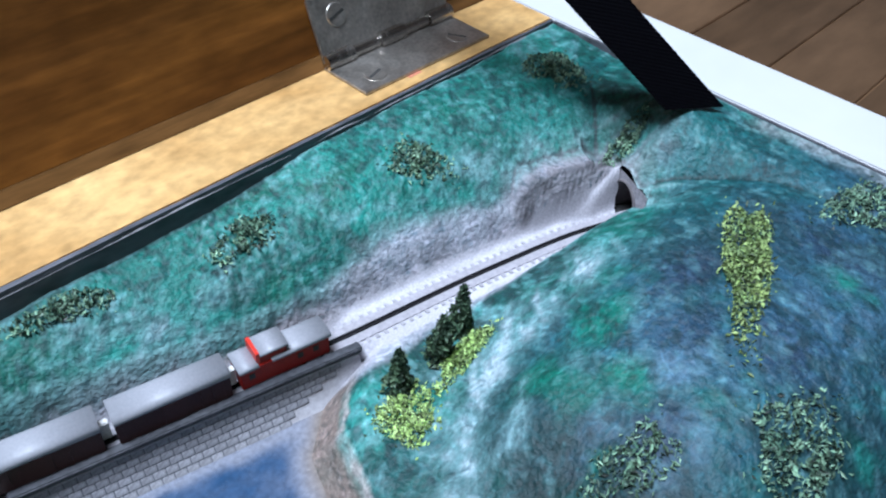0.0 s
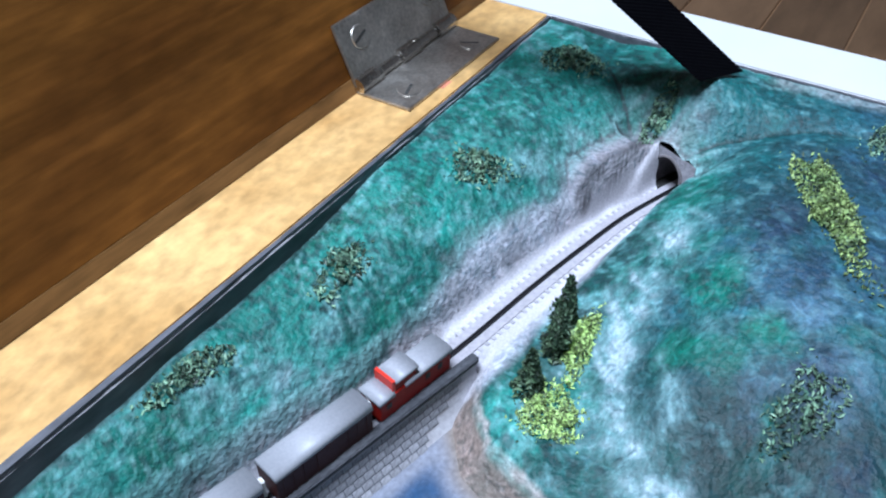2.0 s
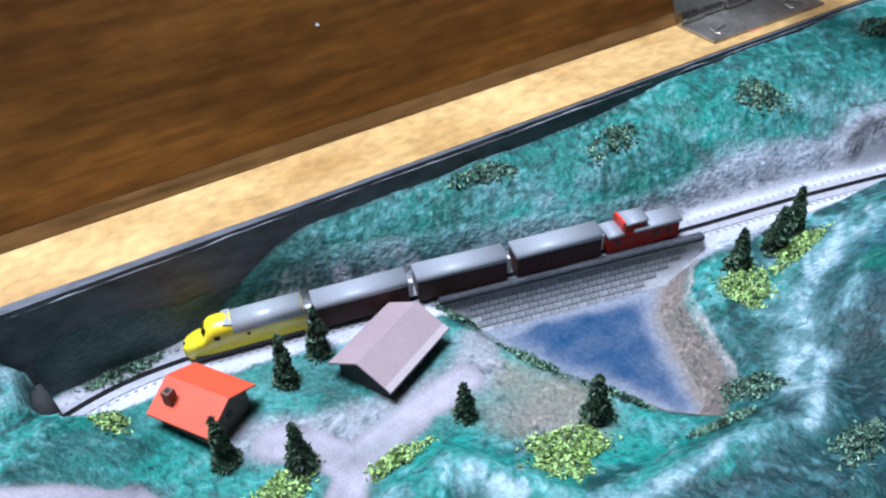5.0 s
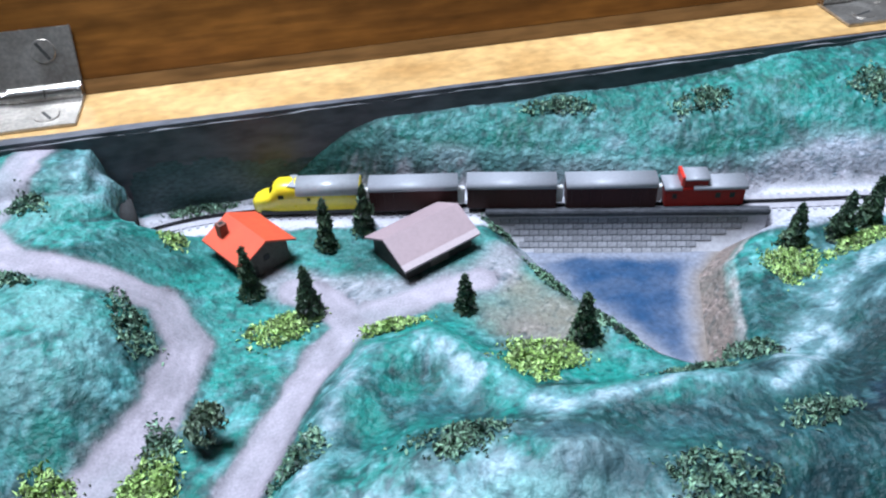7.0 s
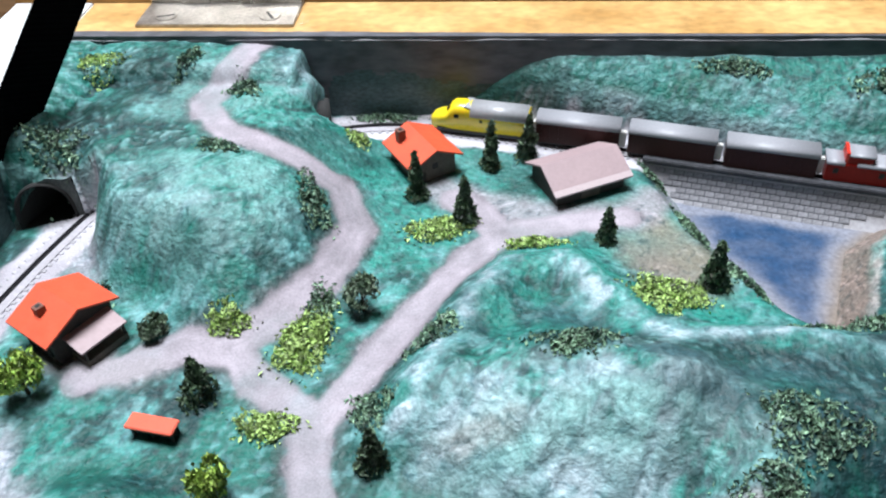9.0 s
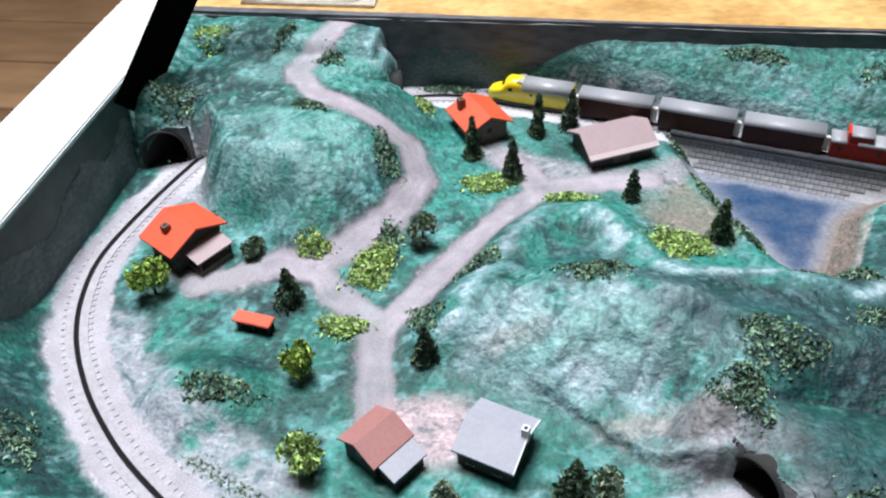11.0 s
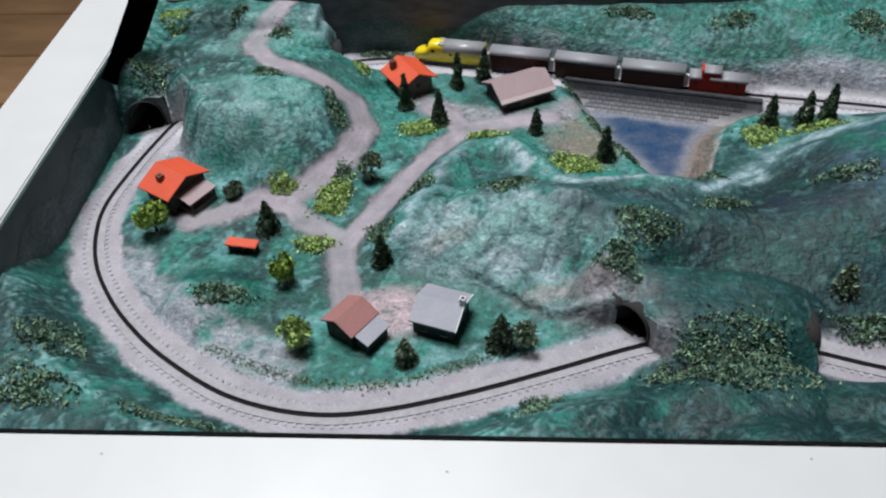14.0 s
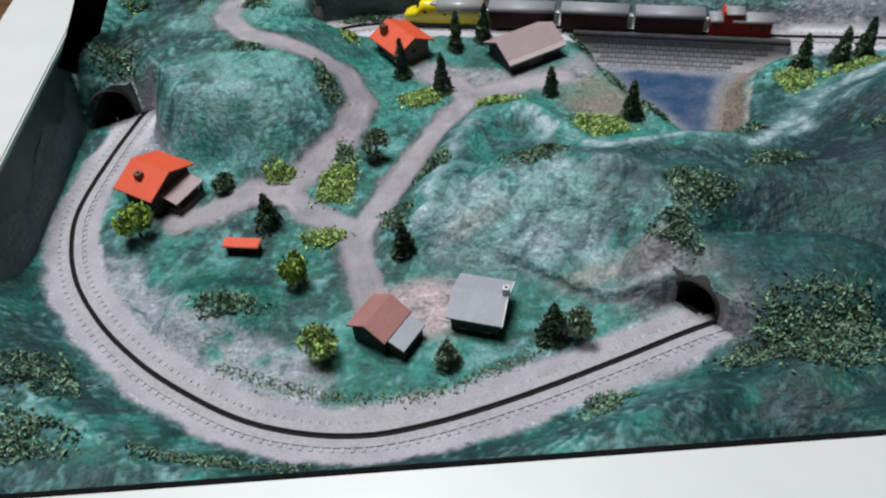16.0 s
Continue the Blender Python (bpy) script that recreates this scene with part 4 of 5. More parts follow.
def webbing(name, low, high, across, label, skew=0.0):
    """A woven band from the inside of the case up to the lid."""
    s = thing(name, Matrix.Identity(4), label, "strap", "lid straps")
    bm = bmesh.new()
    low, high, across = Vector(low), Vector(high), Vector(across)
    n = 260
    ribs = 9
    d = (high - low).normalized()
    normal = d.cross(across).normalized()
    grid = []
    for k in range(n + 1):
        u = k / n
        mid = low.lerp(high, u) + Vector((0, 0, -2 * math.sin(math.pi * u)))
        grid.append([bm.verts.new(mid + d * skew * (1 - u) * j / ribs + across * (j / ribs - 0.5) + normal * (0.16 if (k + j) % 2 else 0.0)) for j in range(ribs + 1)])
    for k in range(n):
        for j in range(ribs):
            bm.faces.new((grid[k][j], grid[k][j + 1], grid[k + 1][j + 1], grid[k + 1][j]))
    bmesh.ops.solidify(bm, geom=bm.faces[:], thickness=1.2)
    part("band", bm, WEBBING, s)
    return s


webbing("strap", (188, -43, 27.3), (107, 114, 177), (-15.5, -2.6, -5.6), "black nylon webbing strap holding the lid open", 15.0)
webbing("strap", (-178.8, -32, 20.5), (-108.8, 121, 173.5), (2.4, 12.0, -13.2), "black nylon webbing strap holding the lid open")

# ---- the room around ----
tagged(part("floor", boxed(-1750, 1750, -1750, 1750, -500, -482), FLOOR), "brown boarded floor far below the case", "floor", kind="structure")
for k in range(-12, 12):
    bm = boxed(-1740, 1740, k * 140 + 2, k * 140 + 138, -482, -476, bevel=1.5)
    ob = part("plank", bm, FLOOR)
    ob.parent = bpy.data.objects["floor"]
for name, args in (("wall_north", (-1750, 1750, 1750, 1800, -500, 1700)), ("wall_south", (-1750, 1750, -1800, -1750, -500, 1700)),
                   ("wall_east", (1750, 1800, -1750, 1750, -500, 1700)), ("wall_west", (-1800, -1750, -1750, 1750, -500, 1700)),
                   ("ceiling", (-1750, 1750, -1750, 1750, 1700, 1750))):
    tagged(part(name, boxed(*args), PLASTER), "plain pale plastered room surface", "ceiling" if name == "ceiling" else "wall", kind="structure")
stand = thing("low_table", pose(0.01, -0.1, -0.034), "dark table under the model case", "table")
part("tabletop", boxed(-205, 205, -145, 145, -25, -0.5, bevel=2), PINE_DULL, stand)
for sx in (-1, 1):
    for sy in (-1, 1):
        part("leg", boxed(sx * 180 - 18, sx * 180 + 18, sy * 120 - 18, sy * 120 + 18, -442, -25), PINE_DULL, stand)

# ---- railway ----
track = thing("railway_track", Matrix.Identity(4), "model railway line with grey sleepers and a dark centre rail", "track")


def rail_run(line):
    pts = [(x, y) for x, y, _ in curve_points(line, 2.0)]
    part("bed_strip", strip(bmesh.new(), pts, 3.1, 0.40, 0.5), BED_STRIP, track, "pale lilac strip that carries the rails")
    part("rail_bed", strip(bmesh.new(), pts, 0.5, 0.62, 0.6), RAIL_BED, track, "grey strip between the rails")
    for side in (-1, 1):
        off = []
        for k, (x, y) in enumerate(pts):
            (px, py), (qx, qy) = pts[max(k - 1, 0)], pts[min(k + 1, len(pts) - 1)]
            d = Vector((qx - px, qy - py)).normalized()
            off.append((x - d.y * side * 0.46, y + d.x * side * 0.46))
        part("rail", strip(bmesh.new(), off, 0.2, 0.85, 0.8), RAIL, track, "thin dark rail")


BED_STRIP = material("lilac grey plaster strip", (0.350, 0.33, 0.362), 0.8, second=(0.31, 0.29, 0.31), size=9, mix=0.5, spread=0.14, bump_mm=0.1, bump_size=1.2)
RAIL_BED = material("dark rail slot", (0.010, 0.009, 0.010), 0.9, specular=0.05, size=4, spread=0.2)
for line in (TRACK_BACK, TRACK_LOOP, TRACK_EAST):
    rail_run(line)

# courses of the retaining wall: each leans out further than the one above it
COURSES = [(-1.0, -1.6, 10.0)]
for lean in (17.0, 25.0, 33.0, 41.0, 49.0, 55.0):
    y, z, was = COURSES[-1]
    mid = radians((was + lean) / 2)
    COURSES.append((y - 1.8 * math.sin(mid), z - 1.8 * math.cos(mid), lean))
parapet = thing("retaining_wall", at(0.3, 0.4, 0.0, -13.4), "grey brick retaining wall with dark capping above the pond", "wall")
part("capping", boxed(0, 80, -1.6, 0.9, 0.2, 1.9, bevel=0.3), CAPSTONE, parapet, "dark grey capping stone")
bm = bmesh.new()
face = [(-0.9, 0.3)] + [(y + 0.12, z) for y, z, _ in COURSES] + [(COURSES[-1][0] - 2.4, COURSES[-1][1] - 1.4)]
prism(bm, [(0.6, 0.3)] + face + [(0.6, face[-1][1])], 1, 79.5, lambda u, v, w: (w, u, v))
part("backing", bm, WALL_PLASTER, parapet, "pale plaster face", False)
part("coping_ledge", boxed(0.8, 79.7, -1.5, -0.4, -0.5, 0.18, bevel=0.15), WALL_PLASTER, parapet, "pale ledge under the capping")


def course_span(row):
    return 4.5 + row * 1.6, 76.0 - row * 3.4


for row, (y, z, lean) in enumerate(COURSES):
    left, right = course_span(row)
    first = 2.8 * math.ceil(left / 2.8) + (row % 2) * 1.4
    bm = boxed(first - 1.4, first + 2.8 * math.floor((right - 1.001 - first) / 2.8) + 1.4, -0.1, 0.3, -0.92, 0.92)
    bmesh.ops.transform(bm, matrix=Matrix.Translation((0, y - 0.02, z)) @ pose(0, 0, 0, -lean, 0, 0), verts=bm.verts)
    part("joint_bed", bm, MORTAR, parapet, "dark mortar joint")


def tunnel_mouth(mouth, half, spring, crown, bore_turn):
    """A rough stone face with a smooth arched bore, set into the hillside."""
    cx, cy, turn, wide = mouth
    t = thing("tunnel_portal", at(cx, cy, 0.0, turn), "rough grey stone tunnel mouth with a dark arched bore", "tunnel portal", "tunnel portals")
    c, s = math.cos(radians(turn)), math.sin(radians(turn))

    def land(ahead, aside):
        return lie(cx + ahead * c - aside * s, cy + ahead * s + aside * c)

    def arch(w):
        return spring + (crown - spring) * math.sqrt(max(0.0, 1 - (w / half) ** 2))

    cols = np.linspace(-wide, wide, 71)
    rows = 10
    bm = bmesh.new()
    grid = []
    for w in cols:
        gx_, gy_ = cx + 0.52 * c - w * s, cy + 0.52 * s + w * c
        top = float(height(gx_, gy_)) + 0.1
        low = arch(w) if abs(w) < half else -0.8
        top = max(min(top, crown + 2.2), low + 0.3)
        col = []
        for r in range(rows):
            u = r / (rows - 1)
            rough = (0.5 * noise.noise((w * 0.35, u * 4, cx)) + 0.3 * noise.noise((w, u * 9, cy))) * smooth(half - 0.5, half + 3, abs(w))
            foot = 1.6 * (1 - u) ** 2 * smooth(half + 1, half + 6, abs(w))
            col.append((-0.25 - foot - abs(rough) * (1 - u) * 0.9, w, low + (top - low) * u))
        grid.append([bm.verts.new(q) for q in col])
    for p, q in zip(grid, grid[1:]):
        for r in range(rows - 1):
            bm.faces.new((p[r], q[r], q[r + 1], p[r + 1]))
    part("headwall", bm, PORTAL_DARK if turn in (112, 180) else PORTAL_PALE if turn == -25 else PORTAL, t, smooth_faces=True)
    bm = bmesh.new()
    profile = [(-half, -0.6)] + [(w, arch(w)) for w in np.linspace(-half, half, 23)] + [(half, -0.6)]
    lean = math.tan(radians(bore_turn))
    for shell, grow in ((0, 0.0), (1, 0.55)):
        rings = []
        for a_ in (-1.0, 1.5, 4, 9, 16, 28) if not shell else (-1.0, 0.6):
            rings.append([bm.verts.new((a_, w * (1 + grow / half) + max(a_, 0) * lean, z + (grow if z > 0 else 0))) for w, z in profile])
        for p, q in zip(rings, rings[1:]):
            for k in range(len(profile) - 1):
                bm.faces.new((p[k], p[k + 1], q[k + 1], q[k]))
        if not shell:
            inner = rings
    for k in range(len(profile) - 1):
        bm.faces.new((inner[0][k], inner[0][k + 1], rings[0][k + 1], rings[0][k]))
    bm.faces.new(inner[-1])
    # the eastern bore is coloured as lit inside, the others as shaded
    part("lining", bm, BORE_LIT if turn == -25 else BORE, t, "dark smooth tunnel lining", True)
    bm = bmesh.new()
    floor_rows = [[bm.verts.new((a_, w + max(a_, 0) * lean, -0.12)) for w in ((-half, half) if a_ > 0 else (-wide, wide))] for a_ in (-2.5, -0.1, 4, 12, 27)]
    for p, q in zip(floor_rows, floor_rows[1:]):
        bm.faces.new((p[0], q[0], q[1], p[1]))
    # floor coloured black to stand for the shade inside
    part("bore_floor", bm, BORE, t, "bed inside the bore, painted black for shade")
    return t


PORTAL_DARK = material("dark green grey stone", (0.07, 0.085, 0.08), 0.85, second=(0.15, 0.16, 0.155), size=5, mix=0.5, spread=0.35, bump_mm=0.35, bump_size=2)
for mouth, half, spring, crown, bore_turn in zip(MOUTHS, (5.4, 5.5, 7.2, 6.4, 6.0), (5.5, 5, 4.5, 4.0, 5), (12.0, 11, 13.0, 11.0, 11), (0, 0, -38, -22, 0)):
    tunnel_mouth(mouth, half, spring, crown, bore_turn)


# ---- train ----
def loft(sections, sides=7):
    """A body of cross-sections: x, half width, underside, shoulder, top, with a round roof."""
    bm = bmesh.new()
    rings = []
    for x, half, low, shoulder, top in sections:
        ring = [(half, low), (half, shoulder)]
        for k in range(1, sides):
            u = math.pi / 2 * k / sides
            ring.append((half * math.cos(u) ** 0.75, shoulder + (top - shoulder) * math.sin(u) ** 0.9))
        ring.append((0, top))
        ring += [(-w, z) for w, z in ring[-2::-1]]
        rings.append([bm.verts.new((x, w, z)) for w, z in ring])
    for p, q in zip(rings, rings[1:]):
        for k in range(len(p)):
            bm.faces.new((p[k], p[(k + 1) % len(p)], q[(k + 1) % len(p)], q[k]))
    bm.faces.new(rings[0][::-1]), bm.faces.new(rings[-1])
    return bm


def bogie(parent, x):
    b = part("bogie", boxed(x - 3.6, x + 3.6, -2.5, 2.5, 0.5, 1.5, bevel=0.2), UNDER, parent)
    for sx in (-2.3, 2.3):
        for sy in (-1, 1):
            part("wheel", rod(bmesh.new(), (x + sx, sy * 1.5, 0.75), (x + sx, sy * 2.3, 0.75), 0.75, sides=16), UNDER, b)


def locomotive(m):
    t = thing("locomotive", m, "yellow streamlined toy diesel locomotive with silver grey roof", "locomotive", "train")
    part("body", loft([(-14.2, 3.15, 1.3, 6.6, 8.6), (-13.9, 3.25, 1.2, 6.8, 8.9), (5.2, 3.25, 1.2, 6.8, 8.9), (7.2, 3.25, 1.2, 6.5, 8.8), (8.4, 3.2, 1.2, 5.6, 7.9),
                       (9.5, 3.15, 1.2, 4.6, 6.0), (11.6, 2.95, 1.2, 4.1, 5.5), (13.2, 2.45, 1.3, 3.7, 4.9), (14.1, 1.6, 1.5, 3.2, 4.2), (14.5, 0.8, 1.9, 2.8, 3.4)]), YELLOW, t, smooth_faces=True)
    bm = loft([(-14.0, 3.3, 5.9, 6.9, 9.0), (2.4, 3.3, 5.9, 6.9, 9.0)])
    part("roof", bm, GREY_ROOF, t, "silver grey roof", True)
    bm = bmesh.new()
    prism(bm, [(2.3, -3.0), (2.3, 3.0), (4.4, 2.6), (3.0, 0), (4.4, -2.6)], 8.72, 9.03, lambda u, v, w: (u, v, w - 0.055 * v * v))
    part("roof_edge", bm, GREY_ROOF, t, "notched front edge of the grey roof")
    for sy in (-1, 1):
        wind = Matrix.Translation((8.95, sy * 1.25, 7.15)) @ pose(0, 0, 0, 0, 52, sy * 12)
        part("windscreen", boxed(-0.75, 0.75, -0.85, 0.85, -0.1, 0.16, bevel=0.1, m=wind), DARK_GLASS, t)
        part("cab_window", boxed(5.6, 7.0, sy * 3.2 - 0.12, sy * 3.2 + 0.12, 5.3, 6.4), DARK_GLASS, t)
        part("side_window", boxed(-1.2, -0.4, sy * 3.22 - 0.1, sy * 3.22 + 0.1, 4.6, 5.4), DARK_GLASS, t)
        part("skirt", boxed(-13.5, 12.2, sy * 2.9 - 0.35, sy * 2.9 + 0.42, 0.7, 1.9, bevel=0.15), UNDER, t)
    bm = boxed(9.6, 12.7, -1.75, 1.75, 5.18, 5.62, bevel=0.25)
    for v in bm.verts:
        v.co.z -= (v.co.x - 9.6) * 0.17 + v.co.y**2 * 0.09 - 0.22
        v.co.y *= 1 - (v.co.x - 9.6) * 0.06
    part("glare_panel", bm, SHADE_PANEL, t, "dark brown panel on the nose")
    part("headlight", rod(bmesh.new(), (13.5, 0, 4.1), (14.15, 0, 4.25), 0.55, 0.5), DARK_GLASS, t)
    for x in (-8.5, 7.5):
        bogie(t, x)
    part("fuel_tank", boxed(-3.5, 2.5, -2.2, 2.2, 0.5, 1.4, bevel=0.3), UNDER, t)
    part("coupler", boxed(-16.2, -14.0, -0.7, 0.7, 1.4, 5.6, bevel=0.2), COUPLING, t, "pale coupling post")
    return t


def boxcar(m):
    t = thing("boxcar", m, "dark brown toy boxcar with a grey roof", "railway car", "train")
    part("body", boxed(-12.6, 12.6, -3.15, 3.15, 1.3, 7.4, bevel=0.15), CAR_SIDE, t)
    part("roof", loft([(-12.75, 3.3, 6.9, 7.4, 8.7), (12.75, 3.3, 6.9, 7.4, 8.7)]), CAR_ROOF, t, "grey roof", True)
    for sy in (-1, 1):
        part("door", boxed(-2.6, 2.6, sy * 3.2 - 0.14, sy * 3.2 + 0.14, 1.6, 6.7, bevel=0.05), CAR_SIDE, t)
        for x in (-11, -8.4, -5.8, 5.8, 8.4, 11):
            part("rib", boxed(x - 0.18, x + 0.18, sy * 3.18 - 0.12, sy * 3.18 + 0.12, 1.4, 6.8), CAR_SIDE, t)
    for x in (-8.2, 8.2):
        bogie(t, x)
    part("sill", boxed(-12.4, 12.4, -2.7, 2.7, 0.95, 1.4), UNDER, t)
    part("coupler", boxed(-14.6, -12.4, -0.75, 0.75, 1.4, 5.8, bevel=0.2), COUPLING, t, "pale coupling post")
    return t


def caboose(m):
    t = thing("caboose", m, "dull red toy caboose with a raised lookout and grey roof", "railway car", "train")
    part("body", boxed(-11.0, 11.0, -3.1, 3.1, 1.3, 6.3, bevel=0.15), CABOOSE_RED, t)
    part("roof", loft([(-11.6, 3.25, 5.9, 6.3, 7.1), (3.4, 3.25, 5.9, 6.3, 7.1)]), CAR_ROOF, t, "grey roof", True)
    part("front_roof", loft([(6.6, 3.25, 5.9, 6.3, 7.1), (11.4, 3.25, 5.9, 6.3, 7.1)]), CAR_ROOF, t, "grey roof", True)
    cup = part("cupola", boxed(-0.5, 6.6, -2.7, 2.7, 6.2, 8.6, bevel=0.15), CABOOSE_RED, t)
    part("cupola_roof", loft([(-0.9, 2.95, 8.4, 8.6, 9.2), (6.0, 2.95, 8.4, 8.6, 9.2)]), CAR_ROOF, cup, "grey roof", True)
    part("cupola_front", boxed(6.0, 6.9, -2.75, 2.75, 6.4, 9.3, bevel=0.1), RED_BRIGHT, cup, "bright red front")
    for sy in (-1, 1):
        for x in (-7.5, -3.5, 8.5):
            part("window", boxed(x - 0.7, x + 0.7, sy * 3.1 - 0.1, sy * 3.1 + 0.1, 3.6, 5.0), DARK_GLASS, t)
    for x in (-7, 7):
        bogie(t, x)
    part("sill", boxed(-10.8, 10.8, -2.7, 2.7, 0.95, 1.4), UNDER, t)
    return t


RED_BRIGHT = material("bright red enamel", (0.55, 0.03, 0.015), 0.4, size=3)
WAY = [(x, y, h) for x, y, h in curve_points(TRACK_BACK, 0.5)]
NOSE = min(range(len(WAY)), key=lambda k: abs(WAY[k][0] + 62))


def on_rails(back):
    x, y, h = WAY[NOSE - round(back / 0.5)]
    return at(x, y, 0.42, h)


TALL = Matrix.Diagonal((1.0, 1.08, 1.19, 1))
locomotive(on_rails(12.9) @ Matrix.Diagonal((1.11, 1.08, 1.19, 1)))
first_car = boxcar(on_rails(44.2) @ TALL)
copy_thing(first_car, on_rails(72.0))
copy_thing(first_car, on_rails(99.8))
caboose(on_rails(125.8) @ TALL)


# ---- houses ----
def roof_slab(length, half, eave, ridge, side, thick=0.55, x0=None):
    """One sloping half of a gable roof, ridge along x."""
    bm = bmesh.new()
    s = side
    x0 = -length / 2 if x0 is None else x0
    prism(bm, [(0.0, ridge), (s * half, eave), (s * half, eave + thick), (0.0, ridge + thick)], x0, x0 + length, lambda u, v, w: (w, u, v))
    return bm


def gable_walls(length, half, eave, ridge):
    bm = bmesh.new()
    prism(bm, [(-half, -1.0), (half, -1.0), (half, eave), (0, ridge - 0.05), (-half, eave)], -length / 2, length / 2, lambda u, v, w: (w, u, v))
    return bm


def house(name, x, y, turn, length, half, eave, ridge, roof, walls, label, over=1.6, side_over=2.0, windows=True):
    h = thing(name, at(x, y, 0.0, turn), label, "house", "model houses")
    slope = (ridge - eave) / half
    inner = half - side_over
    part("wall_shell", gable_walls(length - 2 * over, inner, ridge - slope * inner - 0.05, ridge), walls, h)
    for s in (-1, 1):
        part("roof_slope", roof_slab(length, half, eave, ridge, s), roof, h)
    if windows:
        for s in (-1, 1):
            for dx in (-0.22, 0.22):
                w = part("window", boxed(dx * length - 0.9, dx * length + 0.9, s * inner - 0.15, s * inner + 0.15, 1.6, 3.8), DARK_GLASS, h)
                part("frame", boxed(dx * length - 1.1, dx * length + 1.1, s * inner - 0.1, s * inner + 0.1, 1.35, 1.7), WINDOW_PALE, w)
            part("gable_window", boxed(s * (length / 2 - over) - 0.15, s * (length / 2 - over) + 0.15, -0.9, 0.9, 4.0, 5.8), DARK_GLASS, h)
        part("door", boxed(length / 2 - over - 0.15, length / 2 - over + 0.15, -inner * 0.6 - 0.9, -inner * 0.6 + 0.9, 0, 3.8), WALL_DARK, h)
    return h


def stack(h, x, y, z0, z1, mat, half=0.9, rim=None):
    c = part("chimney", boxed(x - half, x + half, y - half, y + half, z0, z1, bevel=0.08), mat, h)
    part("flue", boxed(x - half * 0.5, x + half * 0.5, y - half * 0.5, y + half * 0.5, z1 - 0.2, z1 + 0.05), BORE, c)


west_house = house("chalet", -146, -75.7, -31.5, 16.0, 10.2, 8.0, 12.4, ORANGE, WALL_DARK, "chalet with an orange card roof, chimney and mauve porch")
stack(west_house, -0.8, -4.6, 9.0, 13.0, CHIMNEY_RED, 1.15)
bm = bmesh.new()
prism(bm, [(5.9, 6.6), (13.0, 4.9), (13.0, 5.4), (5.9, 7.1)], -5.4, 7.4, lambda u, v, w: (u, w, v))
porch = part("porch_roof", bm, MAUVE, west_house, "mauve lean-to roof")
for py in (-4.4, 6.4):
    part("post", boxed(12.0, 12.6, py - 0.3, py + 0.3, -0.5, 5.1), WALL_DARK, porch)
part("veranda", boxed(6.0, 12.7, -4.8, 6.8, -0.6, 1.9, bevel=0.1), WALL_GREY, porch, "weathered veranda front")

red_house = house("cottage", -66, -3.8, -56.0, 18.5, 8.8, 6.2, 10.6, ORANGE, WALL_GREY, "cottage with an orange card roof and weathered timber walls")
stack(red_house, -4.6, -4.6, 7.0, 12.4, CHIMNEY_RED, 1.2)

barn = house("barn", -20, -11.0, 26.6, 25.0, 9.6, 4.4, 9.2, MAUVE, WALL_DARK, "long dark barn with a mauve grey card roof", windows=False)
bm = roof_slab(25.06, 1.7, 4.4 - 0.02, 5.25 - 0.02, -1, 0.6)
bmesh.ops.translate(bm, vec=(0, -7.95, 0), verts=bm.verts)
part("eaves_board", bm, MAUVE_PALE, barn, "pale strip along the eaves")
part("barn_door", boxed(-3, 3, -7.75, -7.5, 0, 4.2), WALL_GREY, barn)

brown_house = house("cottage", -73.8, -139.3, 55.0, 12.6, 6.3, 5.9, 9.3, BROWN_ROOF, WALL_DARK, "small cottage with a red brown roof and grey lean-to", over=1.0, side_over=1.2)
bm = bmesh.new()
prism(bm, [(-5.8, 5.7), (-11.2, 4.2), (-11.2, 4.7), (-5.8, 6.2)], -4.9, 5.4, lambda u, v, w: (w, u, v))
shed = part("lean_to_roof", bm, SLATE, brown_house, "pale grey lean-to roof")
part("lean_to_wall", boxed(-4.3, 4.8, -10.4, -5.6, -0.8, 4.3), WALL_DARK, shed)

grey_house = house("cottage", -46.4, -135.3, -18.0, 15.0, 8.1, 5.8, 9.2, SLATE, WALL_DARK, "cottage with a pale grey roof and white chimney", over=0.9, side_over=1.2)
stack(grey_house, 7.0, 0.6, 7.6, 12.2, PALE_CARD, 0.85)
bm = bmesh.new()
part("barge_board", prism(bm, [(-8.1, 5.7), (0, 9.15), (8.1, 5.7), (8.1, 6.3), (0, 9.8), (-8.1, 6.3)], 7.51, 7.85, lambda u, v, w: (w, u, v)), PALE_CARD, grey_house, "pale barge board")

bench = thing("shelter", at(-115.5, -104.4, None, -9.0), "small orange roofed trackside shelter on dark legs", "shelter")
bm = boxed(-5.6, 5.6, -2.1, 2.1, 3.3, 4.1, bevel=0.2)
part("roof", bm, ORANGE, bench)
part("back", boxed(-5.0, 5.0, 1.2, 1.6, -0.5, 3.4), WALL_DARK, bench)
part("seat", boxed(-4.8, 4.8, -1.0, 1.0, 1.2, 1.6), WALL_DARK, bench)
for sx in (-4.6, 0, 4.6):
    part("leg", boxed(sx - 0.3, sx + 0.3, -1.2, -0.7, -0.6, 3.4), WALL_DARK, bench)

# ---- trees and shrubs ----
SEED = random.Random(11)


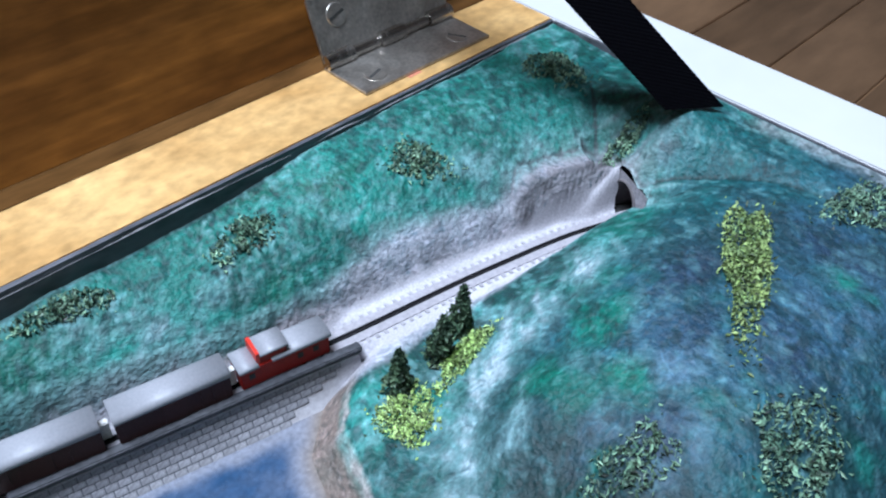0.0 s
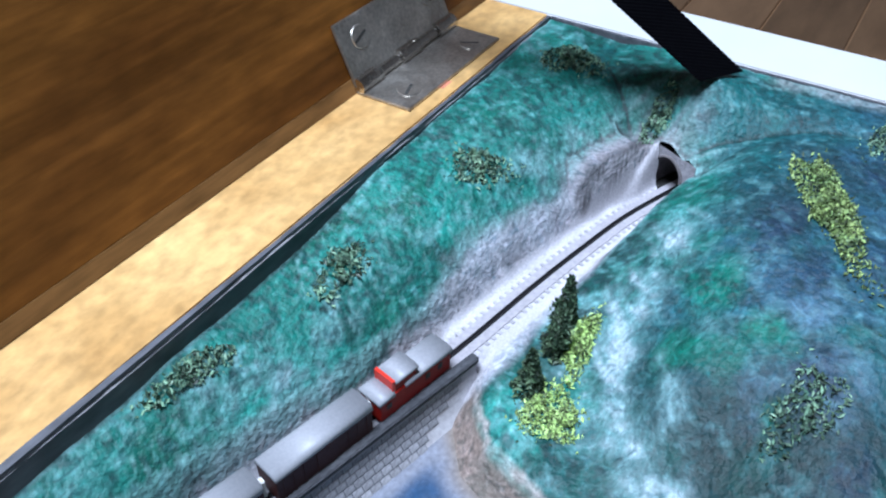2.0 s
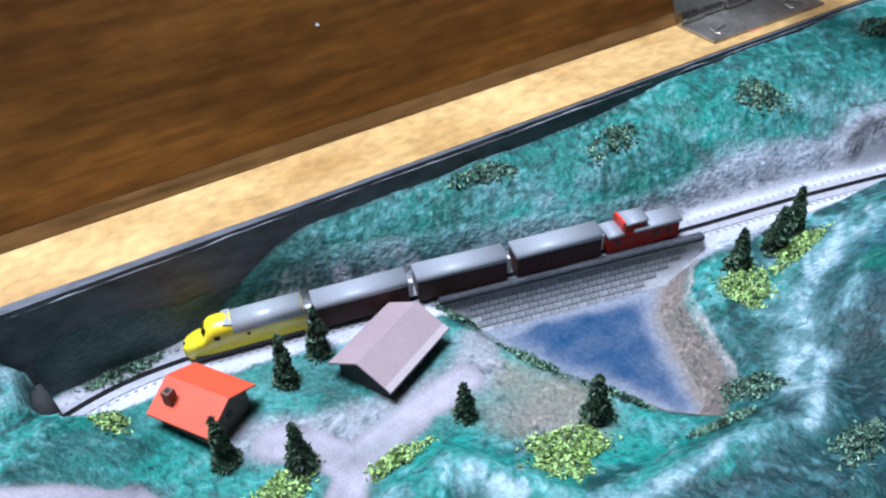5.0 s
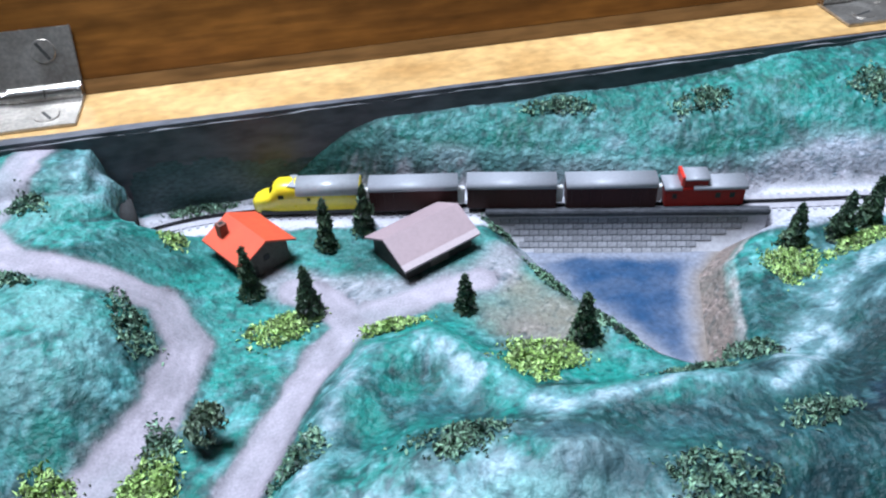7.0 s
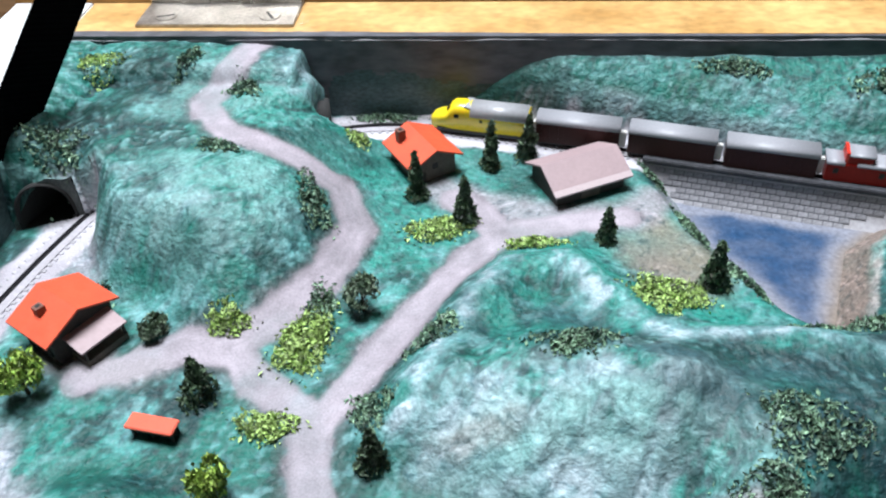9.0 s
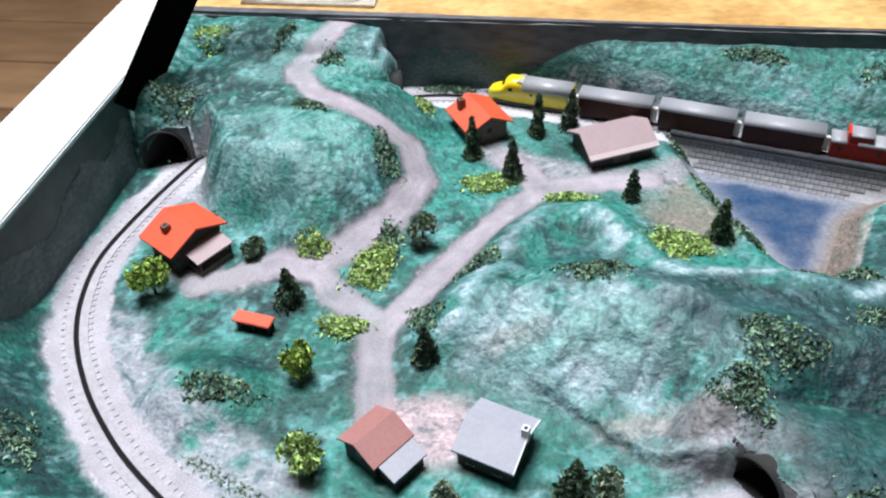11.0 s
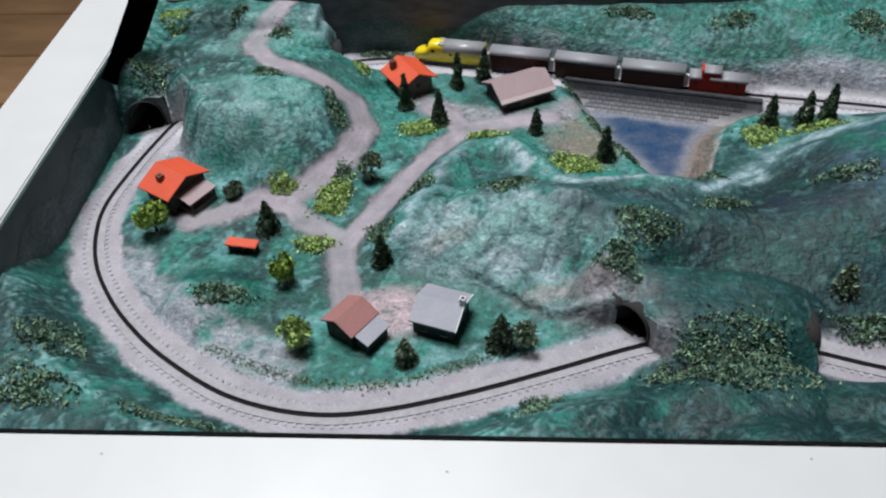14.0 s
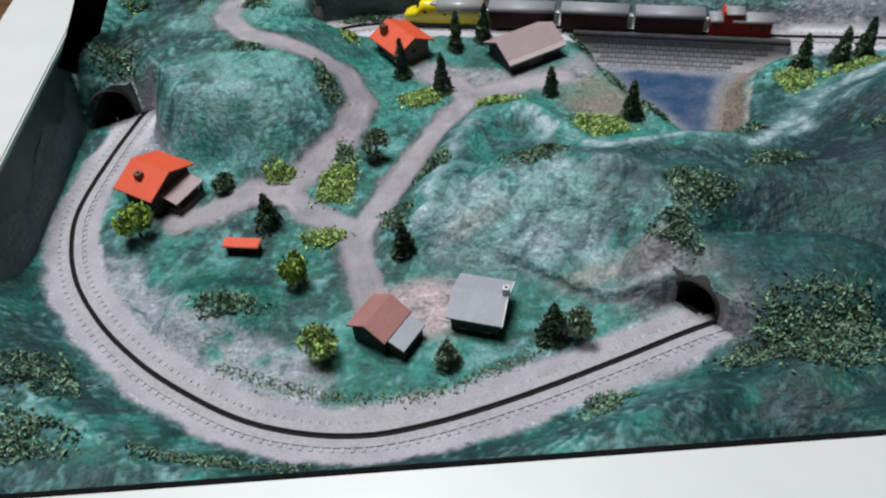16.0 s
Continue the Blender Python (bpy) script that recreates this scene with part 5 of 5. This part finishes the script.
def fir(x, y, high, wide, label="slender dark green model fir tree", mat=None):
    t = thing("fir_tree", at(x, y, None, SEED.uniform(0, 360)), label, "tree", "model trees")
    part("trunk", rod(bmesh.new(), (0, 0, -1.0), (0.1, 0.1, high * 0.86), 0.55, 0.12, 7), TRUNK, t)
    high, wide = high * 1.08, wide * 1.2
    places = []
    n = int(640 * high / 14)
    lumps = [(SEED.uniform(0, 6.3), SEED.uniform(0.1, 0.9), SEED.uniform(0.6, 1.25)) for _ in range(9)]
    for _ in range(n):
        u = SEED.random() ** 1.35
        a = SEED.uniform(0, 6.3)
        puff = 1.0
        for la, lu, lk in lumps:
            near = math.exp(-((math.cos(a - la) - 1) ** 2) * 6 - ((u - lu) * 6) ** 2)
            puff += (lk - 1) * near * 1.4
        tier = 0.72 + 0.42 * (1 - (u * 5.0) % 1.0)
        r = wide * (1 - u) ** 0.8 * tier * puff * SEED.uniform(0.62, 1.0) + 0.15
        places.append((r * math.cos(a), r * math.sin(a), high * (0.10 + 0.9 * u) - 0.25 * r))
    leafy("crown", SEED, places, 2.1, mat or FIR, t, 0.5)
    return t


def broadleaf(x, y, high, wide, mat, label):
    t = thing("leafy_tree", at(x, y, None, SEED.uniform(0, 360)), label, "tree", "model trees")
    bm = rod(bmesh.new(), (0, 0, -1.0), (0.2, 0, high * 0.55), 0.55, 0.3, 7)
    for k in range(5):
        a = k * 1.3
        rod(bm, (0.15, 0, high * (0.3 + 0.05 * k)), (wide * 0.6 * math.cos(a), wide * 0.6 * math.sin(a), high * (0.6 + 0.05 * k)), 0.22, 0.08, 5)
    part("trunk", bm, TRUNK, t)
    places = []
    clumps = [(SEED.gauss(0, 0.5), SEED.gauss(0, 0.5), SEED.uniform(-0.75, 0.9)) for _ in range(16)]
    for _ in range(int(210 * wide)):
        c = SEED.choice(clumps)
        p = Vector(c) + Vector((SEED.gauss(0, 0.24), SEED.gauss(0, 0.24), SEED.gauss(0, 0.22)))
        if p.length > 1.1:
            p *= 1.1 / p.length
        places.append((p.x * wide, p.y * wide, high * 0.62 + p.z * high * 0.36))
    leafy("crown", SEED, places, 2.0, mat, t, 0.6)
    return t


def shrubs(x, y, rx, ry, turn, count, mat, label, size=1.55, high=2.4, gaps=0.0):
    """A scattered patch of flock on the ground."""
    places = []
    c, s = math.cos(radians(turn)), math.sin(radians(turn))
    phase = [SEED.uniform(0, 6.3) for _ in range(3)]
    for _ in range(int(count * 4.2)):
        a, r = SEED.uniform(0, 2 * math.pi), SEED.random() ** 0.62
        edge = 1 + 0.22 * math.sin(2 * a + phase[0]) + 0.16 * math.sin(3 * a + phase[1]) + 0.1 * math.sin(5 * a + phase[2])
        r *= edge * (SEED.uniform(1.05, 1.5) if SEED.random() < 0.14 else 1.0)
        u, v = r * math.cos(a), r * math.sin(a)
        px, py = x + rx * (u * c) - ry * (v * s), y + rx * (u * s) + ry * (v * c)
        px, py = min(max(px, X0 + 1), X1 - 1), min(max(py, Y0 + 1), Y1 - 1)
        if lattice(math.floor(px / 1.8), math.floor(py / 1.8), 5) < gaps:
            continue
        places.append((px, py, lie(px, py) + SEED.uniform(0.15, 1.0) ** 1.3 * high * math.exp(-0.8 * (u * u + v * v))))
    ob = leafy("shrub_patch", SEED, places, size, mat, None, 0.42)
    return tagged(ob, label, "shrub", "flock shrubs")


for x, y, high, wide in ((-45.3, -3.6, 14.5, 3.0), (-34.0, 1.5, 14, 3.2), (-66.5, -19.4, 14.5, 2.8), (-52, -29.5, 14, 2.9), (-13.6, -37, 10, 2.6),
                         (11.5, -54, 13.5, 3.2), (76.5, -33.5, 12.5, 3.2), (89.5, -34.5, 13.5, 3.2), (99, -32, 14.5, 2.8), (-67, -111, 10.5, 2.8),
                         (-28, -145.5, 13, 3.6)):
    fir(x, y, high, wide)
fir(-108.5, -93.5, 11.5, 4.2, "squat dark green model fir beside the yard")
fir(-56, -151.5, 9.5, 3.2, "small grey green model conifer", SAGE)
fir(75, -128, 9, 4.0, "dark bushy conifer beside the far tunnel", SAGE)
broadleaf(-20.5, -145, 8.0, 4.2, SAGE, "grey green bushy model tree by the line")
broadleaf(-75.5, -65.5, 11.0, 4.0, SAGE, "pale grey green model tree beside the road")
broadleaf(-98, -119.5, 12.0, 3.7, LEAF, "fresh green upright model tree")
broadleaf(-90, -145.5, 10.0, 4.9, LIME, "bright lime green round model tree")
broadleaf(-149, -94.5, 12.5, 5.2, LEAF, "mid green model tree beside the chalet")
broadleaf(-125, -76, 4.5, 3.4, SAGE, "low dark round bush beside the chalet")

LIME_PATCH, OLIVE_PATCH = "patch of lime yellow flock foliage", "patch of dark olive flock foliage"
for x, y, rx, ry, turn, count in ((-59, -34, 7.5, 5.5, 20, 240), (-33, -40, 7, 3, 8, 120), (-0.5, -58.5, 10, 6.5, -18, 360), (-88, -77, 6.5, 9, -25, 420), (-107, -74, 5.5, 3.5, 10, 110),
                                 (-92, -101.5, 6, 4.5, 0, 150), (-86, 1.5, 4, 3.5, 0, 60), (-166, 12, 8, 4.5, 0, 90), (72, -41, 6, 8, -20, 260),
                                 (92, -39, 9, 3.5, 5, 170), (97, -38, 5, 3, 0, 60)):
    shrubs(x, y, rx, ry, turn, count, LIME, LIME_PATCH)
shrubs(143.5, -78, 21, 6, 24, 520, MOSS, "long patch of moss green flock foliage")
for x, y, rx, ry, turn, count in ((-57, -79, 4, 7, -35, 120), (-26, -88, 8, 5, 0, 190), (-69, -99, 4.5, 6.5, 0, 130), (-117, -129, 8, 5, -10, 170), (-167, -24, 9, 6, 0, 150),
                                 (-119, -26, 7, 2.5, -15, 90), (-92, -37, 4, 8, 15, 170), (-138, 13, 2.5, 7, -25, 70), (-119, 4, 5, 4, 0, 80), (-146, -64, 6, 4, 0, 90),
                                 (3, -6, 6, 2, -50, 80), (10, -30, 2, 9, 25, 110), (20, -50, 2, 10, 25, 120), (17, -109, 10, 8, -20, 280), (8, -124, 6, 7, 20, 170),
                                 (-86, -65, 4, 5, 0, 90), (180, 7, 8, 8, 0, 240), (175, -25, 6, 4, -20, 130), (121, 6, 7, 6, -20, 190), (70, 14, 9, 4, 10, 140), (28, 20, 10, 3, -5, 120),
                                 (185, -88, 10, 8, 0, 200), (108, -110, 11, 10, 0, 260), (47, -67, 5, 6, 0, 140), (31, -73, 7, 2.5, -10, 90), (-158, -154, 9, 9, 0, 230),
                                 (-155, -175, 12, 8, 0, 230), (-113, -179, 16, 3.5, 0, 210), (36, -158, 22, 11, 8, 900), (45, -95, 8, 4, 0, 100), (85, -88, 9, 6, 0, 120),
                                 (-18, -168, 8, 4, 15, 90), (-80, 22, 11, 2.5, 0, 130), (80, -140, 9, 5, 0, 180)):
    shrubs(x, y, rx, ry, turn, count, OLIVE, OLIVE_PATCH, gaps=0.07)
# thin verge of turf crumbs inside the loop
verge = [(x, y) for x, y, _ in curve_points([(-118, -146), (-96, -156), (-77, -160), (-62, -160), (-45, -154.5), (-30, -148)], 1.0)]
places = [(x + SEED.gauss(0, 1.2), y + SEED.gauss(0, 1.1), lie(x, y) + SEED.uniform(0, 0.5)) for x, y in verge for _ in range(9)]
tagged(leafy("turf_crumbs", SEED, places, 1.1, SAGE), "scattered dark turf crumbs along the inner edge of the line", "turf", kind="stuff")

# ---- sleepers and bricks, last ----
tie_mesh = mesh_of("sleeper", boxed(-0.5, 0.5, -4.3, 4.3, -0.1, 0.14), TIE)
for line in (TRACK_BACK, TRACK_LOOP, TRACK_EAST[:3]):
    for x, y, h in curve_points(line, 2.5):
        if float(open_track(np.array(x), np.array(y))) > 3:
            continue
        ob = new("sleeper", tie_mesh)
        ob.parent = track
        ob.matrix_basis = at(x, y, 0.12, h)

brick_mesh = mesh_of("brick", boxed(-1.27, 1.27, -0.2, 0.2, -0.77, 0.77, bevel=0.08), BRICK)
for row, (y, z, lean) in enumerate(COURSES):
    left, right = course_span(row)
    x = 2.8 * math.ceil(left / 2.8) + (row % 2) * 1.4
    while x < right - 1:
        ob = new("brick", brick_mesh)
        ob.parent = parapet
        ob.matrix_basis = pose(x / 1000, (y - 0.05) / 1000, z / 1000, -lean, 0, 0)
        x += 2.8
